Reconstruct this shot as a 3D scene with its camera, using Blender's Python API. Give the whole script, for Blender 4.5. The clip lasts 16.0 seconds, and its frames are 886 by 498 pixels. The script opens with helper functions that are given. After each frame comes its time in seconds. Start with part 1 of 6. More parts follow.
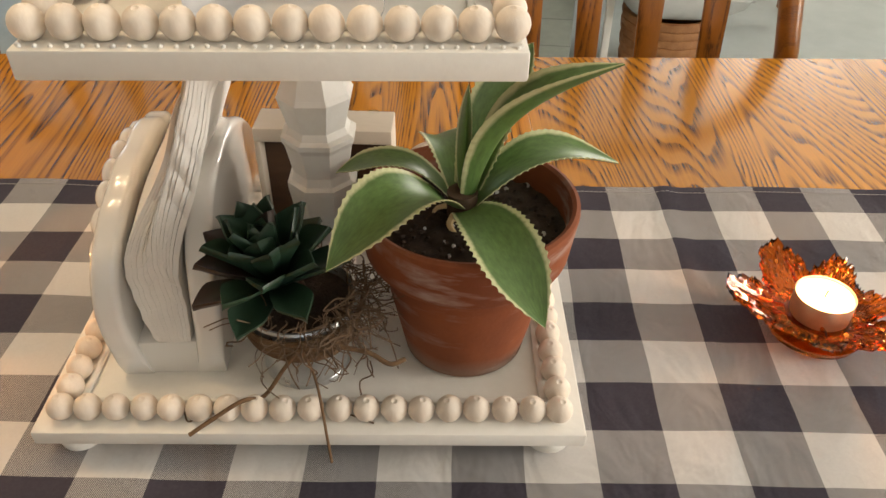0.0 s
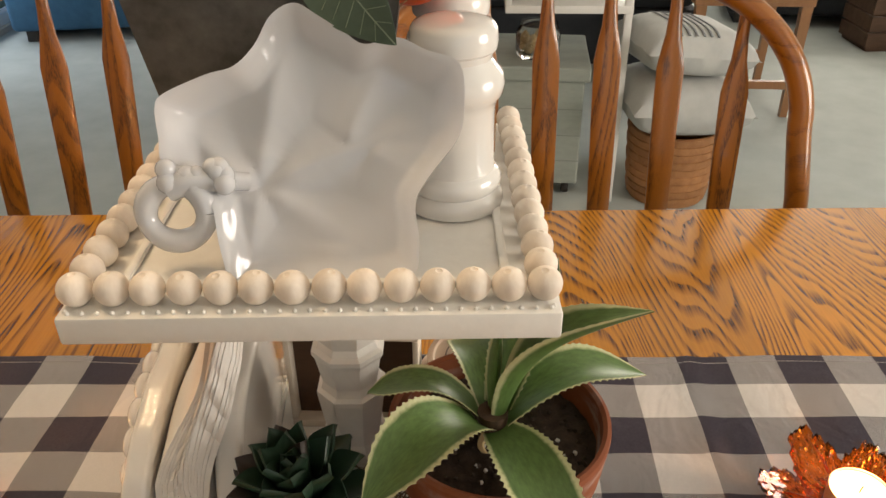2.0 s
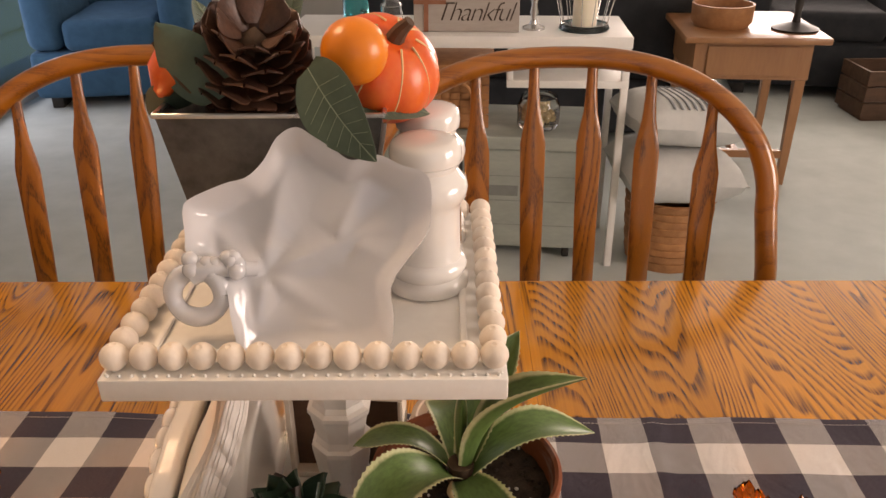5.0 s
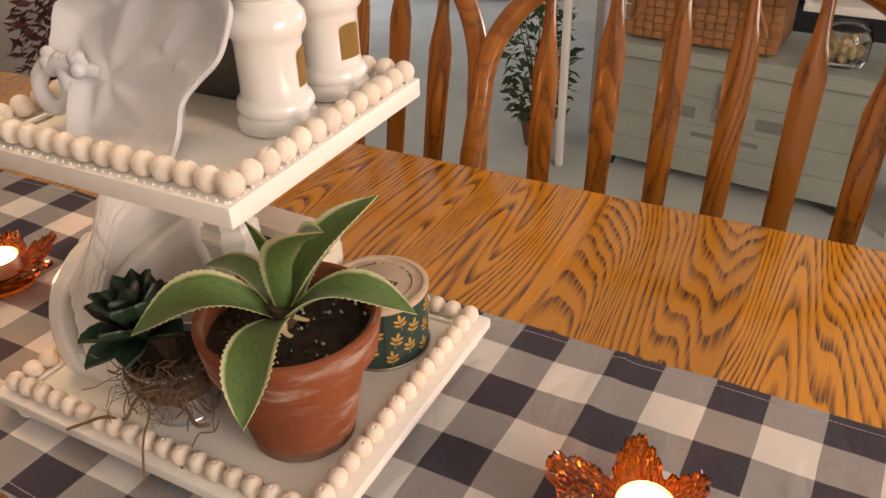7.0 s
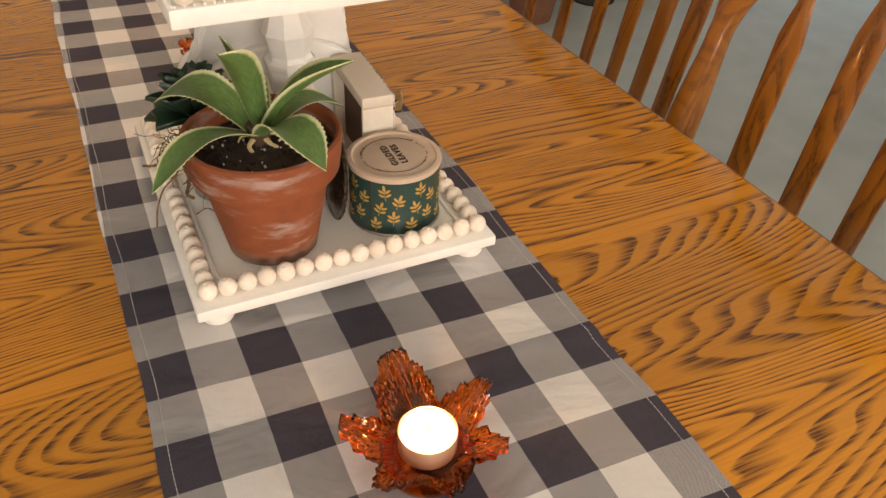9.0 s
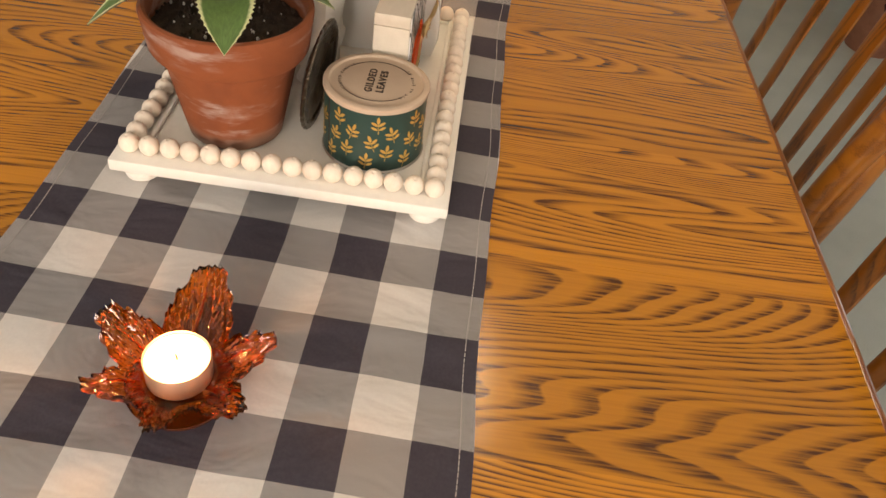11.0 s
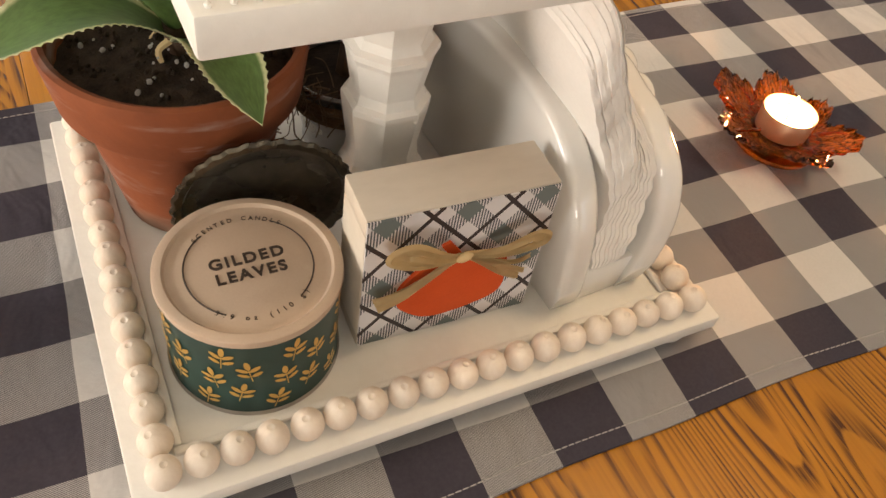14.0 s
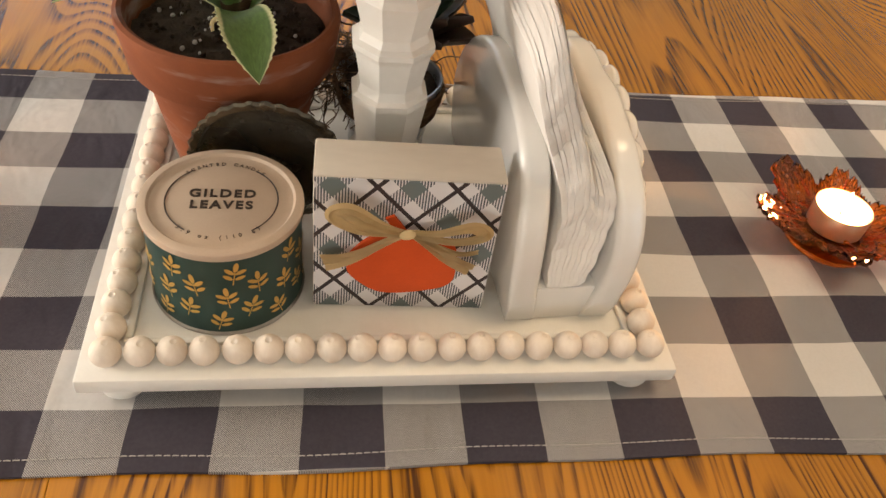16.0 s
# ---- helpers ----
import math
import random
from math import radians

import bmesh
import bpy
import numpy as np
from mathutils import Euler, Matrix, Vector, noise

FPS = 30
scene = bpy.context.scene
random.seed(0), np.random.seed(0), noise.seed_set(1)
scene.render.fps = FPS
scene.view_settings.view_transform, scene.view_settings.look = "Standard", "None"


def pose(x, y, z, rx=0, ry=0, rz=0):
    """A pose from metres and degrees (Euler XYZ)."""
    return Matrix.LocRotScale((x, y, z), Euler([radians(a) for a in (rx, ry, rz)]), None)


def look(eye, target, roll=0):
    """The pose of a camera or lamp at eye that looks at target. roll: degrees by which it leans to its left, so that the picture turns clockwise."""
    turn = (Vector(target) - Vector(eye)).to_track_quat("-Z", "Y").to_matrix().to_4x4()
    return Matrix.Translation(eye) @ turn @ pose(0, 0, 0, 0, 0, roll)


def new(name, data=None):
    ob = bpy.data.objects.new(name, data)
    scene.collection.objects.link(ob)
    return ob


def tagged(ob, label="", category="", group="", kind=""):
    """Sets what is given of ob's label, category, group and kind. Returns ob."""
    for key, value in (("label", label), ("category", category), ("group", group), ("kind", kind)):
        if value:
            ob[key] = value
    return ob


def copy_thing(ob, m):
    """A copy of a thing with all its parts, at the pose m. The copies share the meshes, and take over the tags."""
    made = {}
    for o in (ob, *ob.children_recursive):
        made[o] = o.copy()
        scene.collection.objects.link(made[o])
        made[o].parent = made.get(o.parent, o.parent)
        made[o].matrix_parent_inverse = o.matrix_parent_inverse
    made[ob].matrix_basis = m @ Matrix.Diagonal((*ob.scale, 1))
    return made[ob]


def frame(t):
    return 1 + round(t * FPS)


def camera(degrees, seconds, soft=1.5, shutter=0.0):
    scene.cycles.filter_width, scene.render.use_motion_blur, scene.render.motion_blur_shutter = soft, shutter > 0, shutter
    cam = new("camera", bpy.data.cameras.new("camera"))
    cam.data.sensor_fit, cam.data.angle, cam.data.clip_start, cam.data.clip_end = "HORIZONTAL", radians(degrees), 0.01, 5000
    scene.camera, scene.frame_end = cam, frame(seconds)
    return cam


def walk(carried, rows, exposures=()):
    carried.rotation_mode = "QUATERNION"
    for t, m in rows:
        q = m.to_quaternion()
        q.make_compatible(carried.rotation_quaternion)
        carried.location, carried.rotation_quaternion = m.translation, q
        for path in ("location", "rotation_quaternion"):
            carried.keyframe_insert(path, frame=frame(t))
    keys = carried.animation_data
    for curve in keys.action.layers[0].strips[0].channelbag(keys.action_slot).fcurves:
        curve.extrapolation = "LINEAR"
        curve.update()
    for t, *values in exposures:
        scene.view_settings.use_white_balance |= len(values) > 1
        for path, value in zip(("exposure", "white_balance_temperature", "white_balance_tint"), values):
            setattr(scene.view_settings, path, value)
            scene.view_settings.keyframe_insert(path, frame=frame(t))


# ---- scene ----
cam = camera(58.3, 16.0)
PATH = [
    (0, (0.085, -0.418, 1.126), (0.034, 1.163, -0.098), 0.8),
    (0.5, (0.084, -0.414, 1.134), (0.024, 1.185, -0.067), 0.6),
    (1, (0.079, -0.405, 1.147), (0.017, 1.22, -0.018), 0.6),
    (1.5, (0.076, -0.391, 1.164), (0.003, 1.279, 0.066), 0.1),
    (2, (0.072, -0.383, 1.187), (-0.007, 1.326, 0.151), -0.4),
    (2.5, (0.074, -0.376, 1.198), (-0.007, 1.374, 0.233), -1.0),
    (3, (0.079, -0.376, 1.214), (-0.005, 1.4, 0.298), -1.5),
    (3.2, (0.075, -0.375, 1.217), (-0.007, 1.407, 0.312), -0.3),
    (5.3, (0.11, -0.451, 1.238), (-0.013, 1.328, 0.332), -0.5),
    (5.5, (0.17, -0.442, 1.209), (-0.074, 1.326, 0.305), -1.3),
    (6, (0.273, -0.446, 1.188), (-0.258, 1.236, 0.245), -1.2),
    (6.5, (0.346, -0.43, 1.189), (-0.391, 1.14, 0.192), -1.5),
    (7, (0.392, -0.363, 1.191), (-0.479, 1.087, 0.124), -1.6),
    (7.5, (0.445, -0.315, 1.188), (-0.566, 0.957, 0.022), -1.0),
    (8, (0.523, -0.245, 1.194), (-0.696, 0.812, 0.011), -0.4),
    (8.5, (0.588, -0.194, 1.182), (-0.765, 0.642, -0.031), 1.7),
    (9, (0.625, -0.143, 1.19), (-0.807, 0.504, -0.047), 2.7),
    (9.2, (0.649, -0.128, 1.179), (-0.809, 0.451, -0.062), 3.5),
    (11.3, (0.565, 0.188, 1.158), (-0.827, 0.015, -0.267), 8.9),
    (11.5, (0.519, 0.218, 1.163), (-0.814, -0.049, -0.304), 8.5),
    (12, (0.435, 0.262, 1.163), (-0.815, -0.23, -0.318), 8.9),
    (12.5, (0.353, 0.328, 1.165), (-0.829, -0.394, -0.278), 9.8),
    (13, (0.248, 0.306, 1.134), (-0.818, -0.581, -0.308), 10.5),
    (13.5, (0.17, 0.287, 1.119), (-0.707, -0.746, -0.352), 10.3),
    (14, (0.119, 0.274, 1.105), (-0.563, -0.868, -0.388), 11.5),
    (14.5, (0.063, 0.275, 1.106), (-0.451, -0.964, -0.378), 12.6),
    (15, (0.033, 0.307, 1.093), (-0.336, -1.031, -0.347), 11.9),
    (15.5, (0.022, 0.345, 1.101), (-0.273, -1.063, -0.288), 10.2),
    (16, (0.022, 0.359, 1.104), (-0.238, -1.061, -0.281), 9.3),
]
walk(cam, [(t, look(eye, target, roll)) for t, eye, target, roll in PATH], exposures=[(0.0, 0.03, 6450, 10), (3.0, -0.17, 6800, 15), (5.5, -0.18, 7200, 27), (7.0, -0.17, 7150, 24), (8.5, -0.17, 6800, 15), (11.5, -0.04, 6850, 14), (13.0, -0.06, 6750, 13), (14.0, 0.0, 6550, 12), (16.0, 0.10, 6450, 11)])

# ---- light ----
world = bpy.data.worlds.new("sky")
scene.world = world
world.use_nodes = True
wn = world.node_tree.nodes
sky = wn.new("ShaderNodeTexSky")
sky.sky_type, sky.sun_disc = "NISHITA", False
sky.sun_elevation, sky.sun_rotation = radians(68), radians(141)
world.node_tree.links.new(sky.outputs[0], wn["Background"].inputs[0])
wn["Background"].inputs[1].default_value = 0.12


def lamp(name, kind, m, power, colour, size=0.1, size_y=None):
    data = bpy.data.lights.new(name, kind)
    data.energy, data.color = power, colour
    if kind == "AREA":
        data.shape = "RECTANGLE"
        data.size, data.size_y = size, size_y or size
    elif kind == "SUN":
        data.angle = radians(size)
    else:
        data.shadow_soft_size = size
    ob = new(name, data)
    ob.matrix_world = m
    return ob


DAY, WARM = (1.0, 0.925, 0.82), (1.0, 0.70, 0.40)
lamp("sun", "SUN", look((2, -2.5, 8), (0, 0, 0)), 2.0, (1, 0.95, 0.88), 0.5)
lamp("south_window_light", "AREA", look((0.9, -2.32, 1.45), (0.9, 0, 1.2)), 2.5, DAY, 1.9, 1.3)
lamp("east_window_light", "AREA", look((3.25, -0.4, 1.4), (0, -0.4, 1.1)), 92, DAY, 1.5, 1.3)
lamp("west_door_light", "AREA", look((-2.38, 3.45, 1.03), (0, 3.45, 1.03)), 26, (0.80, 0.90, 1.0), 1.95, 1.9)
lamp("north_window_light", "AREA", look((2.3, 5.4, 1.3), (1.4, 0, 0.6)), 150, DAY, 1.6, 1.4)
LAMP_X, LAMP_Y, LAMP_Z, LAMP_R = -0.39, 0.115, 1.635, 0.095
BULBS = [(LAMP_X + LAMP_R * math.cos(q), LAMP_Y + LAMP_R * math.sin(q)) for q in (0.75, 2.32, 3.89, 5.46)]
for bx, by in BULBS:
    lamp("chandelier_bulb_light", "POINT", pose(bx, by, LAMP_Z + 0.015), 2.3, WARM, 0.012)

# ---- materials ----


def socket(nt, a, b):
    nt.links.new(a, b)


def node(nt, kind, **values):
    n = nt.nodes.new(kind)
    for key, value in values.items():
        if key.startswith("i_"):
            n.inputs[key[2:].replace("_", " ")].default_value = value
    return n


def math_node(nt, op, a, b=None):
    n = nt.nodes.new("ShaderNodeMath")
    n.operation = op
    for i, v in enumerate((a, b)):
        if v is None:
            continue
        if isinstance(v, (int, float)):
            n.inputs[i].default_value = v
        else:
            nt.links.new(v, n.inputs[i])
    return n.outputs[0]


def mix_colour(nt, fac, a, b, mode="MIX"):
    n = nt.nodes.new("ShaderNodeMix")
    n.data_type, n.blend_type = "RGBA", mode
    for s, v in ((n.inputs["Factor"], fac), (n.inputs[6], a), (n.inputs[7], b)):
        if isinstance(v, (int, float)):
            s.default_value = v
        elif isinstance(v, tuple):
            s.default_value = (*v, 1) if len(v) == 3 else v
        else:
            nt.links.new(v, s)
    return n.outputs[2]


def ramp(nt, fac, low, high):
    n = nt.nodes.new("ShaderNodeMapRange")
    n.inputs["From Min"].default_value, n.inputs["From Max"].default_value = low, high
    nt.links.new(fac, n.inputs["Value"])
    return n.outputs[0]


def coords(nt, stretch=(1, 1, 1), turn=(0, 0, 0)):
    c = nt.nodes.new("ShaderNodeTexCoord")
    m = nt.nodes.new("ShaderNodeMapping")
    m.inputs["Scale"].default_value = stretch
    m.inputs["Rotation"].default_value = turn
    nt.links.new(c.outputs["Object"], m.inputs["Vector"])
    return m.outputs[0]


def noise_tex(nt, vector, scale, detail=4, rough=0.55, distortion=0.0):
    n = nt.nodes.new("ShaderNodeTexNoise")
    n.inputs["Scale"].default_value, n.inputs["Detail"].default_value = scale, detail
    n.inputs["Roughness"].default_value, n.inputs["Distortion"].default_value = rough, distortion
    nt.links.new(vector, n.inputs["Vector"])
    return n.outputs["Fac"]


def bumped(nt, bsdf, height, strength, distance=0.001):
    n = nt.nodes.new("ShaderNodeBump")
    n.inputs["Strength"].default_value, n.inputs["Distance"].default_value = strength, distance
    nt.links.new(height, n.inputs["Height"])
    nt.links.new(n.outputs[0], bsdf.inputs["Normal"])


def blank(name, rough=0.5, metal=0.0):
    m = bpy.data.materials.new(name)
    m.use_nodes = True
    b = m.node_tree.nodes["Principled BSDF"]
    b.inputs["Roughness"].default_value, b.inputs["Metallic"].default_value = rough, metal
    return m, m.node_tree, b


def mottled(name, c1, c2, rough=0.5, metal=0.0, coarse=25, fine=300, bump=0.15, stretch=(1, 1, 1), vary=0.0, coat=0.0, rough_vary=0.12, sub=0.0):
    """Two colours in patches and grain, with relief; vary: how far single pieces differ."""
    m, nt, b = blank(name, rough, metal)
    v = coords(nt, stretch)
    n1, n2 = noise_tex(nt, v, coarse, 5), noise_tex(nt, v, fine, 3)
    f = math_node(nt, "ADD", math_node(nt, "MULTIPLY", ramp(nt, n1, 0.3, 0.7), 0.7), math_node(nt, "MULTIPLY", ramp(nt, n2, 0.3, 0.7), 0.3))
    col = mix_colour(nt, f, c1, c2)
    if vary:
        info = nt.nodes.new("ShaderNodeObjectInfo")
        h = nt.nodes.new("ShaderNodeHueSaturation")
        socket(nt, col, h.inputs["Color"])
        socket(nt, math_node(nt, "ADD", math_node(nt, "MULTIPLY", info.outputs["Random"], vary), 1 - vary / 2), h.inputs["Value"])
        col = h.outputs[0]
    socket(nt, col, b.inputs["Base Color"])
    socket(nt, math_node(nt, "ADD", math_node(nt, "MULTIPLY", n1, rough_vary), rough - rough_vary / 2), b.inputs["Roughness"])
    if bump:
        bumped(nt, b, n2, bump)
    b.inputs["Coat Weight"].default_value = coat
    b.inputs["Coat Roughness"].default_value = 0.08
    if sub:
        b.inputs["Subsurface Weight"].default_value = sub
        b.inputs["Subsurface Radius"].default_value = (0.01, 0.006, 0.004)
    return m


def oak(name, light, dark, along, rough=0.22, lines=26, coat=0.5, size=1.0, board=0.0):
    """Oak: growth rings as loops drawn out along the grain, pores as fine dashes."""
    m, nt, b = blank(name, rough)
    s = [7.0 / size] * 3
    s["xyz".index(along)] = 0.9 / size
    p = [420.0 / size] * 3
    p["xyz".index(along)] = 14.0 / size
    v = coords(nt, tuple(s))
    if board:
        c = nt.nodes.new("ShaderNodeTexCoord")
        sep = nt.nodes.new("ShaderNodeSeparateXYZ")
        socket(nt, c.outputs["Object"], sep.inputs[0])
        cell = math_node(nt, "FLOOR", math_node(nt, "DIVIDE", sep.outputs[0], board))
        white = nt.nodes.new("ShaderNodeTexWhiteNoise")
        white.noise_dimensions = "1D"
        socket(nt, cell, white.inputs["W"])
        add = nt.nodes.new("ShaderNodeVectorMath")
        add.operation = "MULTIPLY_ADD"
        socket(nt, white.outputs["Color"], add.inputs[0])
        add.inputs[1].default_value = (9, 9, 9)
        socket(nt, v, add.inputs[2])
        v = add.outputs[0]
    field = noise_tex(nt, v, 1.0, 1.6, 0.4, 0.25)
    wob = noise_tex(nt, coords(nt, tuple(q * 7 for q in s)), 1.0, 3)
    cycle = math_node(nt, "ADD", math_node(nt, "MULTIPLY", field, lines), math_node(nt, "MULTIPLY", wob, 0.55))
    rings = math_node(nt, "FRACT", cycle)
    rings = math_node(nt, "MULTIPLY", ramp(nt, rings, 0.42, 0.80), math_node(nt, "SUBTRACT", 1.0, ramp(nt, rings, 0.93, 1.0)))
    pores = ramp(nt, noise_tex(nt, coords(nt, tuple(p)), 1.0, 2), 0.40, 0.62)
    broad = noise_tex(nt, coords(nt, tuple(q * 0.6 for q in s)), 1.0, 3)
    fac = math_node(nt, "MULTIPLY", math_node(nt, "ADD", math_node(nt, "MULTIPLY", rings, 0.86), 0.17), math_node(nt, "ADD", math_node(nt, "MULTIPLY", pores, 0.62), 0.42))
    base = mix_colour(nt, ramp(nt, broad, 0.3, 0.7), light, tuple(0.72 * q for q in light))
    fac_c = nt.nodes.new("ShaderNodeClamp")
    socket(nt, fac, fac_c.inputs[0])
    col = mix_colour(nt, fac_c.outputs[0], base, dark)
    if board:
        h = nt.nodes.new("ShaderNodeHueSaturation")
        socket(nt, col, h.inputs["Color"])
        socket(nt, math_node(nt, "ADD", math_node(nt, "MULTIPLY", white.outputs["Value"], 0.3), 0.85), h.inputs["Value"])
        col = h.outputs[0]
    socket(nt, col, b.inputs["Base Color"])
    bumped(nt, b, math_node(nt, "SUBTRACT", 1.0, math_node(nt, "MULTIPLY", fac_c.outputs[0], 1.0)), 0.12, 0.0006)
    b.inputs["Coat Weight"].default_value, b.inputs["Coat Roughness"].default_value = coat, 0.07
    return m


def check_cloth(name):
    """Cotton check: dark and cream bands both ways, each 4 cm, with a fine weave."""
    m, nt, b = blank(name, 0.9)
    c = nt.nodes.new("ShaderNodeTexCoord")
    sep = nt.nodes.new("ShaderNodeSeparateXYZ")
    wob = nt.nodes.new("ShaderNodeTexNoise")
    wob.inputs["Scale"].default_value = 9
    socket(nt, c.outputs["Object"], wob.inputs["Vector"])
    shift = nt.nodes.new("ShaderNodeVectorMath")
    shift.operation = "MULTIPLY_ADD"
    socket(nt, wob.outputs["Color"], shift.inputs[0])
    shift.inputs[1].default_value = (0.006, 0.006, 0)
    socket(nt, c.outputs["Object"], shift.inputs[2])
    socket(nt, shift.outputs[0], sep.inputs[0])

    def band(out, start, pitch):
        k = math_node(nt, "MODULO", math_node(nt, "ADD", math_node(nt, "DIVIDE", math_node(nt, "SUBTRACT", out, start), pitch), 200.0), 2.0)
        return math_node(nt, "GREATER_THAN", k, 1.0)

    askew = math_node(nt, "SUBTRACT", sep.outputs[0], math_node(nt, "MULTIPLY", sep.outputs[1], 0.0244))
    bx, by = band(askew, 0.0002, 0.0419), band(sep.outputs[1], -0.0326, 0.0381)
    # twill of the mixed squares: the weave shows thread by thread
    vx = math_node(nt, "MODULO", math_node(nt, "ADD", math_node(nt, "MULTIPLY", math_node(nt, "ADD", sep.outputs[0], sep.outputs[1]), 900.0), 2000.0), 1.0)
    twill = math_node(nt, "GREATER_THAN", vx, 0.5)
    fine = noise_tex(nt, c.outputs["Object"], 500, 2)
    mixed = math_node(nt, "ADD", math_node(nt, "MULTIPLY", bx, twill), math_node(nt, "MULTIPLY", by, math_node(nt, "SUBTRACT", 1.0, twill)))
    mixed = math_node(nt, "ADD", math_node(nt, "MULTIPLY", mixed, 0.40), math_node(nt, "MULTIPLY", math_node(nt, "ADD", bx, by), 0.28))
    mixed = math_node(nt, "POWER", mixed, 1.4)
    big = noise_tex(nt, c.outputs["Object"], 14, 4)
    dark = mix_colour(nt, big, (0.042, 0.037, 0.053), (0.058, 0.052, 0.072))
    light = mix_colour(nt, big, (0.67, 0.65, 0.63), (0.77, 0.75, 0.73))
    col = mix_colour(nt, mixed, dark, light)
    col = mix_colour(nt, math_node(nt, "MULTIPLY", fine, 0.14), col, (0.2, 0.19, 0.19))
    socket(nt, col, b.inputs["Base Color"])
    crease = noise_tex(nt, coords(nt, (26, 15, 1)), 1.0, 3, 0.5, 0.6)
    bumped(nt, b, math_node(nt, "ADD", math_node(nt, "ADD", math_node(nt, "MULTIPLY", twill, 0.25), math_node(nt, "MULTIPLY", fine, 0.6)), math_node(nt, "MULTIPLY", crease, 17.0)), 0.45, 0.0006)
    b.inputs["Specular IOR Level"].default_value = 0.12
    return m


def glass(name, colour, rough=0.03, ior=1.5):
    m, nt, b = blank(name, rough)
    b.inputs["Base Color"].default_value = (*colour, 1)
    b.inputs["Transmission Weight"].default_value, b.inputs["IOR"].default_value = 1.0, ior
    return m


def glow(name, colour, strength):
    m, nt, b = blank(name, 0.5)
    b.inputs["Base Color"].default_value = (*colour, 1)
    b.inputs["Emission Color"].default_value, b.inputs["Emission Strength"].default_value = (*colour, 1), strength
    return m


def leafy(name, mid, edge, half):
    """A green leaf with a pale margin: the mesh's second axis runs across the blade (uv)."""
    m, nt, b = blank(name, 0.42)
    uv = nt.nodes.new("ShaderNodeUVMap")
    sep = nt.nodes.new("ShaderNodeSeparateXYZ")
    socket(nt, uv.outputs[0], sep.inputs[0])
    across = math_node(nt, "ABSOLUTE", math_node(nt, "SUBTRACT", sep.outputs[0], 0.5))
    n = noise_tex(nt, coords(nt, (1, 1, 1)), 120, 4)
    margin = ramp(nt, math_node(nt, "ADD", across, math_node(nt, "MULTIPLY", n, 0.06)), half, half + 0.045)
    streak = noise_tex(nt, uv.outputs[0], 14, 3)
    green = mix_colour(nt, ramp(nt, streak, 0.3, 0.7), mid, tuple(1.55 * q for q in mid))
    socket(nt, mix_colour(nt, margin, green, edge), b.inputs["Base Color"])
    bumped(nt, b, n, 0.12)
    b.inputs["Subsurface Weight"].default_value = 0.1
    b.inputs["Subsurface Radius"].default_value = (0.002, 0.004, 0.001)
    return m


OAK_TABLE = oak("oak_table", (0.66, 0.268, 0.012), (0.085, 0.027, 0.004), "y", 0.19, 74, 0.45, 1.0, 0.17)
OAK_CHAIR = oak("oak_chair", (0.36, 0.125, 0.011), (0.085, 0.025, 0.004), "z", 0.28, 16, 0.3, 0.6)
OAK_RAIL = oak("oak_bent_rail", (0.35, 0.122, 0.011), (0.17, 0.052, 0.006), "x", 0.28, 9, 0.4, 0.6)
CLOTH = check_cloth("check_cloth")
THREAD = mottled("hem_thread", (0.5, 0.48, 0.46), (0.35, 0.33, 0.33), 0.9, bump=0)
WHITE_PAINT = mottled("white_chalk_paint", (0.86, 0.835, 0.78), (0.77, 0.74, 0.68), 0.55, coarse=18, fine=160, bump=0.2)
BEAD_WOOD = mottled("pale_bead_wood", (0.87, 0.78, 0.67), (0.74, 0.63, 0.52), 0.62, coarse=70, fine=600, bump=0.15, stretch=(1, 1, 0.35), vary=0.16)
CERAMIC = mottled("white_glazed_ceramic", (0.80, 0.785, 0.75), (0.75, 0.73, 0.69), 0.12, coarse=12, fine=60, bump=0.02, coat=0.6, rough_vary=0.05)
PAPER = mottled("white_paper_napkin", (0.86, 0.83, 0.78), (0.78, 0.75, 0.70), 0.9, coarse=30, fine=500, bump=0.2)
SOIL = mottled("potting_soil", (0.070, 0.043, 0.028), (0.018, 0.011, 0.008), 0.95, coarse=120, fine=500, bump=0.9)
PERLITE = mottled("perlite", (0.62, 0.60, 0.57), (0.45, 0.42, 0.40), 0.9, bump=0.3)
AGAVE = leafy("agave_leaf", (0.082, 0.142, 0.040), (0.60, 0.60, 0.34), 0.442)
SUCCULENT = mottled("succulent_leaf", (0.013, 0.034, 0.018), (0.027, 0.058, 0.033), 0.4, coarse=60, fine=300, bump=0.1, vary=0.3)
SUCC_RED = mottled("succulent_red_leaf", (0.060, 0.022, 0.020), (0.028, 0.030, 0.020), 0.42, coarse=60, fine=300, bump=0.1, vary=0.3)
EUCALYPTUS = mottled("eucalyptus_leaf", (0.050, 0.082, 0.056), (0.085, 0.125, 0.090), 0.6, coarse=40, fine=200, bump=0.15, vary=0.25)
VEIN = mottled("leaf_vein", (0.24, 0.30, 0.22), (0.18, 0.24, 0.17), 0.6, bump=0)
JUTE = mottled("jute_twine", (0.20, 0.115, 0.055), (0.11, 0.062, 0.03), 0.95, coarse=200, fine=900, bump=0.6)
ROOT = mottled("dry_root", (0.21, 0.135, 0.08), (0.085, 0.054, 0.033), 0.9, coarse=200, fine=700, bump=0.3)
ZINC = mottled("galvanised_zinc", (0.66, 0.66, 0.66), (0.46, 0.47, 0.48), 0.30, 0.9, coarse=45, fine=160, bump=0.08, rough_vary=0.25)
